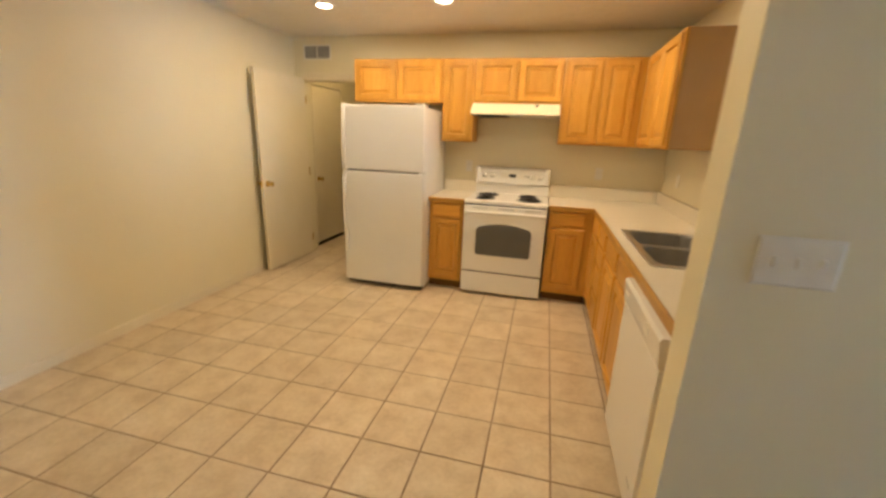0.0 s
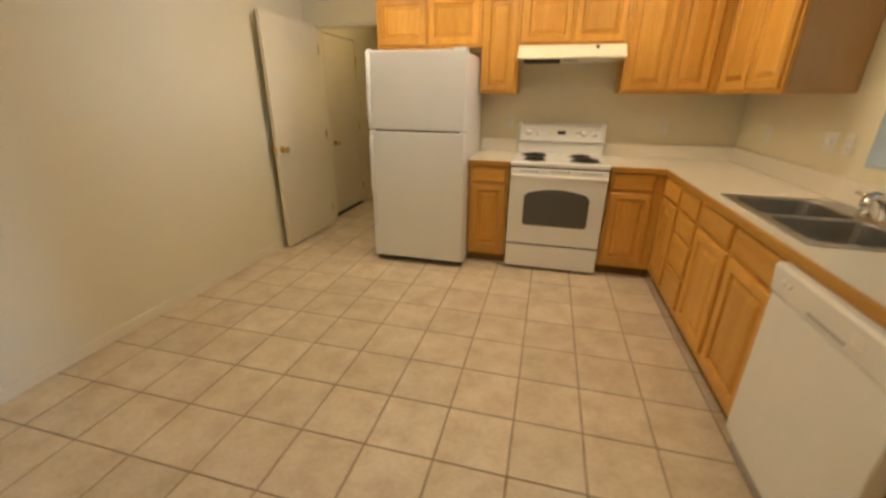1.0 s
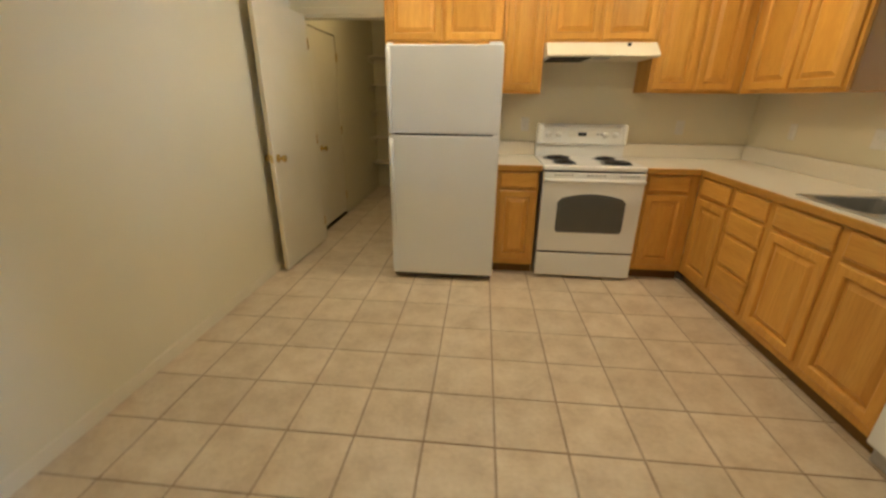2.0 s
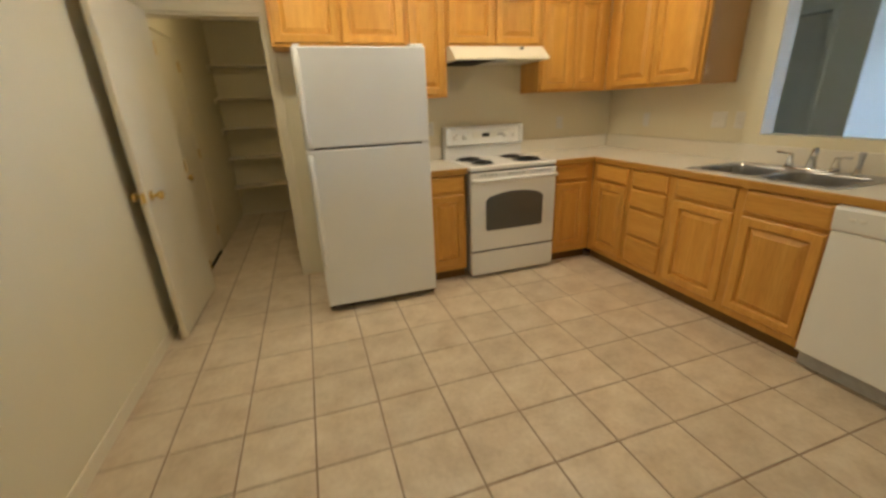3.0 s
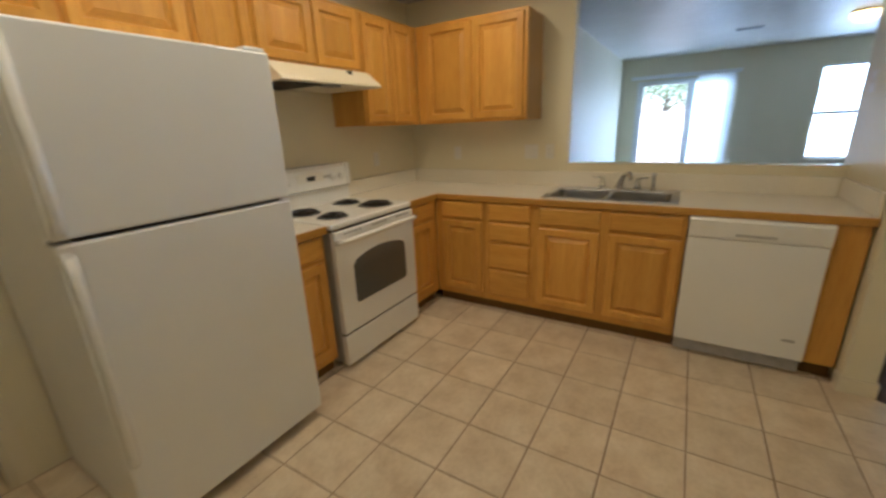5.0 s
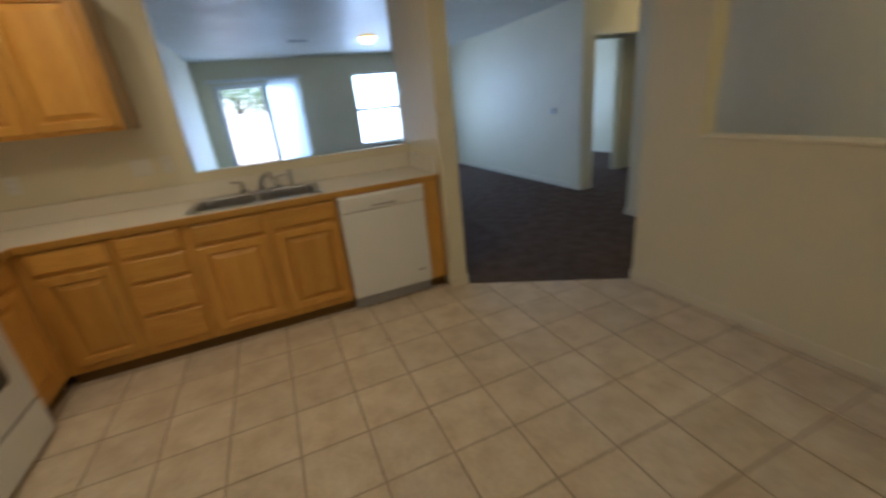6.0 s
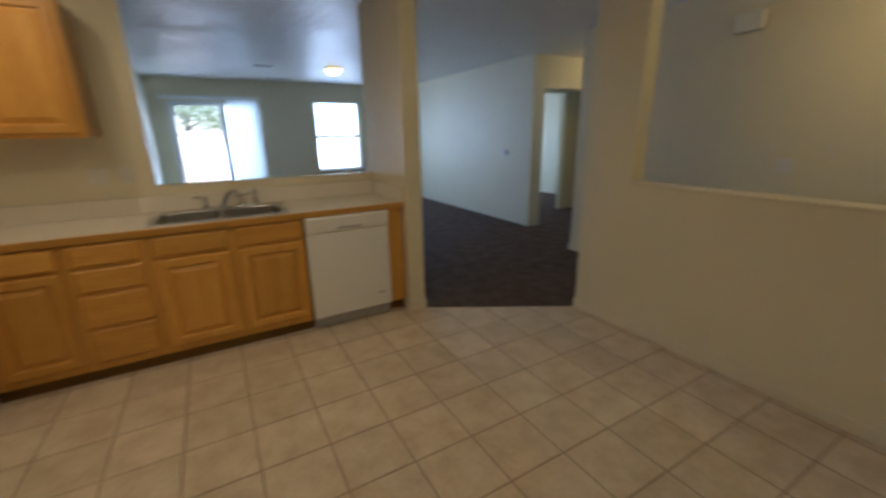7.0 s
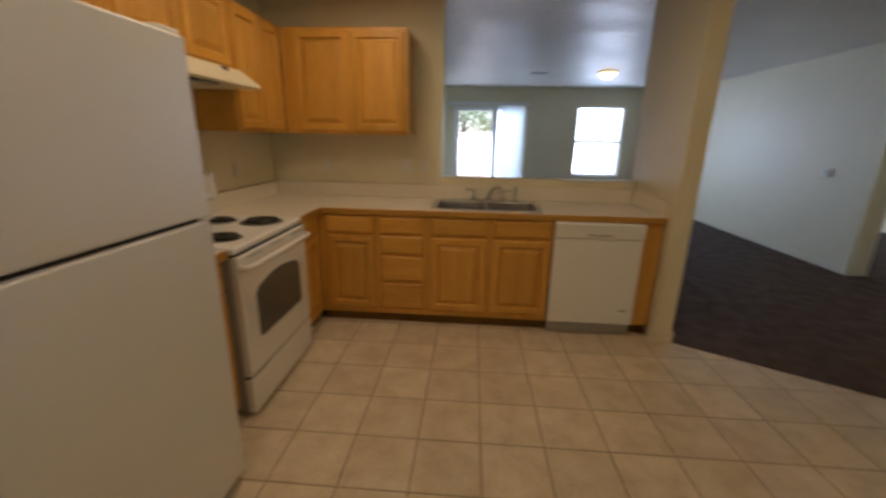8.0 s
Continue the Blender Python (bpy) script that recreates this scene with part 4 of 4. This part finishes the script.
dome_light(1.5, -2.75, "lit frosted dome light on the hall ceiling")
dome_light(-2.42, 4.95, "lit frosted dome light on the pantry ceiling")

# ---- windows ----
def bars(parent, name, rows, mat=VINYL):
    for r in rows:
        part(name, boxes(r, bevel=0.003), mat, parent)


def sash_window(name, y0, y1, z0, z1, label):
    w = thing(name, (6.67, (y0 + y1) / 2, z0), label, "window", kind="structure")
    bars(w, "window_frame", [(6.65, y0 + 0.001, z0 + 0.001, 6.72, y0 + 0.035, z1 - 0.001), (6.65, y1 - 0.035, z0 + 0.001, 6.72, y1 - 0.001, z1 - 0.001), (6.65, y0 + 0.036, z1 - 0.036, 6.72, y1 - 0.036, z1 - 0.001), (6.65, y0 + 0.036, z0 + 0.001, 6.72, y1 - 0.036, z0 + 0.036)])
    zm = (z0 + z1) / 2
    bars(w, "meeting_rail", [(6.655, y0 + 0.036, zm - 0.03, 6.71, y1 - 0.036, zm + 0.03)])
    for a, b in ((z0 + 0.0365, zm - 0.0305), (zm + 0.0305, z1 - 0.0365)):
        g = part("pane", boxes((6.68, y0 + 0.0365, a, 6.684, y1 - 0.0365, b)), GLASS, w)
        g.visible_shadow = False
    part("window_sill", boxes((6.57, y0 - 0.03, z0 - 0.022, 6.649, y1 + 0.03, z0 - 0.0005), bevel=0.004), TRIM, w)
    return w


sash_window("window_1", -0.525, 0.44, 0.675, 2.11, "white vinyl sash window in the living room")
sash_window("window_2", -3.6, -2.3, 0.60, 2.03, "white vinyl bedroom window")

slider = thing("door_3", (6.67, 2.29, 0), "sliding glass patio door with white vinyl frame", "door", kind="structure")
bars(slider, "door_frame", [(6.63, 1.521, 0.0, 6.73, 1.55, 2.074), (6.63, 3.03, 0.0, 6.73, 3.059, 2.074), (6.63, 1.551, 2.045, 6.73, 3.029, 2.074), (6.63, 1.551, 0.0, 6.73, 3.029, 0.035)])
for a, b, x in ((1.551, 2.235, 6.645), (2.10, 3.029, 6.69)):
    p = thing("sliding_panel", (x, (a + b) / 2, 0.04), "", "")
    p.parent = slider
    p.location = Vector((x, (a + b) / 2, 0.04)) - W[slider.name]
    for r in ((x, a, 0.036, x + 0.035, a + 0.07, 2.044), (x, b - 0.07, 0.036, x + 0.035, b, 2.044), (x, a + 0.071, 0.036, x + 0.035, b - 0.071, 0.10), (x, a + 0.071, 2.0, x + 0.035, b - 0.071, 2.044)):
        part("stile", boxes(r, bevel=0.003), VINYL, p)
    g = part("pane", boxes((x + 0.015, a + 0.0715, 0.1005, x + 0.019, b - 0.0715, 1.9995)), GLASS, p)
    g.visible_shadow = False

blind = thing("vertical_blind", (6.53, 1.8, 2.10), "white vertical blind drawn half across the glass door", "blind")
part("headrail", boxes((6.50, 1.47, 2.105, 6.595, 3.16, 2.165), bevel=0.004), BLIND, blind)
for k in range(8):
    y = 1.59 + k * 0.066
    c = Vector((6.54, y, 0))
    d = Vector((math.sin(radians(46)), math.cos(radians(46)), 0)) * 0.043
    nn = Vector((d.y, -d.x, 0)).normalized() * 0.0008
    bm = bmesh.new()
    rings(bm, [[c - d + nn + Vector((0, 0, z)), c + nn * 6 + Vector((0, 0, z)), c + d + nn + Vector((0, 0, z)), c + d - nn + Vector((0, 0, z)), c + nn * 4 + Vector((0, 0, z)), c - d - nn + Vector((0, 0, z))] for z in (0.04, 2.102)])
    part("slat", bm, BLIND, blind)

# ---- outside ----
structure("patio", boxes((6.75, -6, -0.12, 12.2, 9, -0.02)), CONCRETE, "pale concrete patio behind the house", "patio")
structure("backdrop_wall", boxes((15.0, -22, -0.12, 15.2, 24, 1.55), (14.95, -22, 1.55, 15.25, 24, 1.62), bevel=0.01), STUCCO, "pale stucco garden wall in sunlight", "garden wall")


def tree(x, y, h, seed):
    rng = random.Random(seed)
    t = thing("tree", (x, y, -0.12), "leafy green tree behind the garden wall", "tree", "trees behind the wall")
    bm = tube([(x, y, -0.12), (x + 0.05, y, h * 0.25), (x, y + 0.1, h * 0.5), (x + 0.1, y, h * 0.8)], 0, 8, radii=[0.12, 0.09, 0.06, 0.03])
    tips = []
    for k in range(9):
        a, z = rng.uniform(0, 6.28), h * rng.uniform(0.3, 0.7)
        e = Vector((x + math.cos(a) * rng.uniform(0.8, 1.8), y + math.sin(a) * rng.uniform(0.8, 1.9), z + rng.uniform(0.3, 1.4)))
        tube([(x, y, z), tuple((Vector((x, y, z)) + e) / 2 + Vector((0, 0, 0.15))), tuple(e)], 0, 6, bm, [0.035, 0.024, 0.01])
        tips.append(e)
    part("trunk", bm, BARK, t)
    tips.append(Vector((x, y, h)))
    tips.append(Vector((x, y, h * 0.8)))
    vs, fs = [], []
    for k in range(2300):
        c = rng.choice(tips) + Vector((rng.gauss(0, 0.42), rng.gauss(0, 0.42), rng.gauss(0, 0.36)))
        u = Vector((rng.gauss(0, 1), rng.gauss(0, 1), rng.gauss(0, 0.6))).normalized() * rng.uniform(0.05, 0.09)
        v = u.cross(Vector((rng.gauss(0, 1), rng.gauss(0, 1), rng.gauss(0, 1)))).normalized() * 0.035
        i = len(vs)
        vs += [c - u, c + v, c + u, c - v]
        fs.append((i, i + 1, i + 2, i + 3))
    me = bpy.data.meshes.new("crown")
    me.from_pydata([tuple(p - Vector((x, y, h * 0.7))) for p in vs], [], fs)
    me.materials.append(LEAF)
    cr = new("crown", me)
    cr.parent = t
    cr.location = Vector((x, y, h * 0.7)) - W[t.name]


for k, (ty, th) in enumerate(((-4.5, 3.6), (-1.6, 3.1), (1.0, 3.9), (3.1, 3.3), (5.4, 4.0), (8.0, 3.4))):
    tree(17.2 + 0.5 * (k % 3), ty, th, 40 + k)

# ---- floor tiles, one by one ----
floor = structure("floor", boxes((XL, 0.03, -0.0115, 0.34, YB, -0.003), (0.34, 1.25, -0.0115, 0.50, YB, -0.003), (XL, YB, -0.0115, -1.95, 7.1, -0.003)), GROUT, "beige ceramic tile floor with brown grout", "floor")
PITCH, JOINT = 0.307, 0.004


def clip(poly, nx, ny, d):
    """Keeps the side of a plan polygon where nx*x + ny*y >= d."""
    out = []
    for (ax, ay), (bx, by) in zip(poly, poly[1:] + poly[:1]):
        fa, fb = nx * ax + ny * ay - d, nx * bx + ny * by - d
        if fa >= 0:
            out.append((ax, ay))
        if (fa >= 0) != (fb >= 0):
            s = fa / (fa - fb)
            out.append((ax + (bx - ax) * s, ay + (by - ay) * s))
    return out


def tile_mesh(poly, cx, cy):
    """A tile with softly eased edges."""
    n = len(poly)
    vs = [(x - cx, y - cy, -0.009) for x, y in poly] + [(x - cx, y - cy, -0.0018) for x, y in poly]
    for x, y in poly:
        l = math.hypot(x - cx, y - cy) or 1
        vs.append((x - cx - (x - cx) / l * 0.003, y - cy - (y - cy) / l * 0.003, 0.0))
    fs = [tuple(range(2 * n, 3 * n))]
    for k in range(n):
        j = (k + 1) % n
        fs += [(k, j, n + j, n + k), (n + k, n + j, 2 * n + j, 2 * n + k)]
    me = bpy.data.meshes.new("tile")
    me.from_pydata(vs, [], fs)
    me.materials.append(TILE)
    return me


rng = random.Random(5)
h = PITCH / 2 - JOINT
whole = tile_mesh([(-h, -h), (h, -h), (h, h), (-h, h)], 0, 0)
line = CB - CA
slant = Vector((line.y, -line.x)).normalized()
if slant.dot(Vector((-2, 2)) - CA) < 0:
    slant = -slant
kitchen = [(1, 0, XL + 0.001), (0, 1, 0.031), (1, 1, -2.219), (-1, 0, -0.49), (0, -1, -YB), (slant.x, slant.y, slant.dot(CA))]
pantry = [(1, 0, XL + 0.001), (-1, 0, 1.95), (0, 1, YB), (0, -1, -7.1)]
for i in range(-9, 5):
    for j in range(-8, 18):
        cx, cy = -0.513 + (i + 0.5) * PITCH, 1.928 + (j + 0.5) * PITCH
        for region in (kitchen, pantry):
            poly = full = [(cx - h, cy - h), (cx + h, cy - h), (cx + h, cy + h), (cx - h, cy + h)]
            for nx, ny, dd in region:
                poly = clip(poly, nx, ny, dd) if len(poly) > 2 else []
            if len(poly) < 3:
                continue
            px, py = (cx, cy) if poly == full else (sum(p[0] for p in poly) / len(poly), sum(p[1] for p in poly) / len(poly))
            ob = new("tile", whole if poly == full else tile_mesh(poly, px, py))
            ob.parent = floor
            ob.location = Vector((px, py, rng.uniform(-0.0006, 0.0006))) - W[floor.name]
            if poly == full:
                ob.rotation_euler = (rng.gauss(0, 0.0012), rng.gauss(0, 0.0012), rng.gauss(0, 0.002))
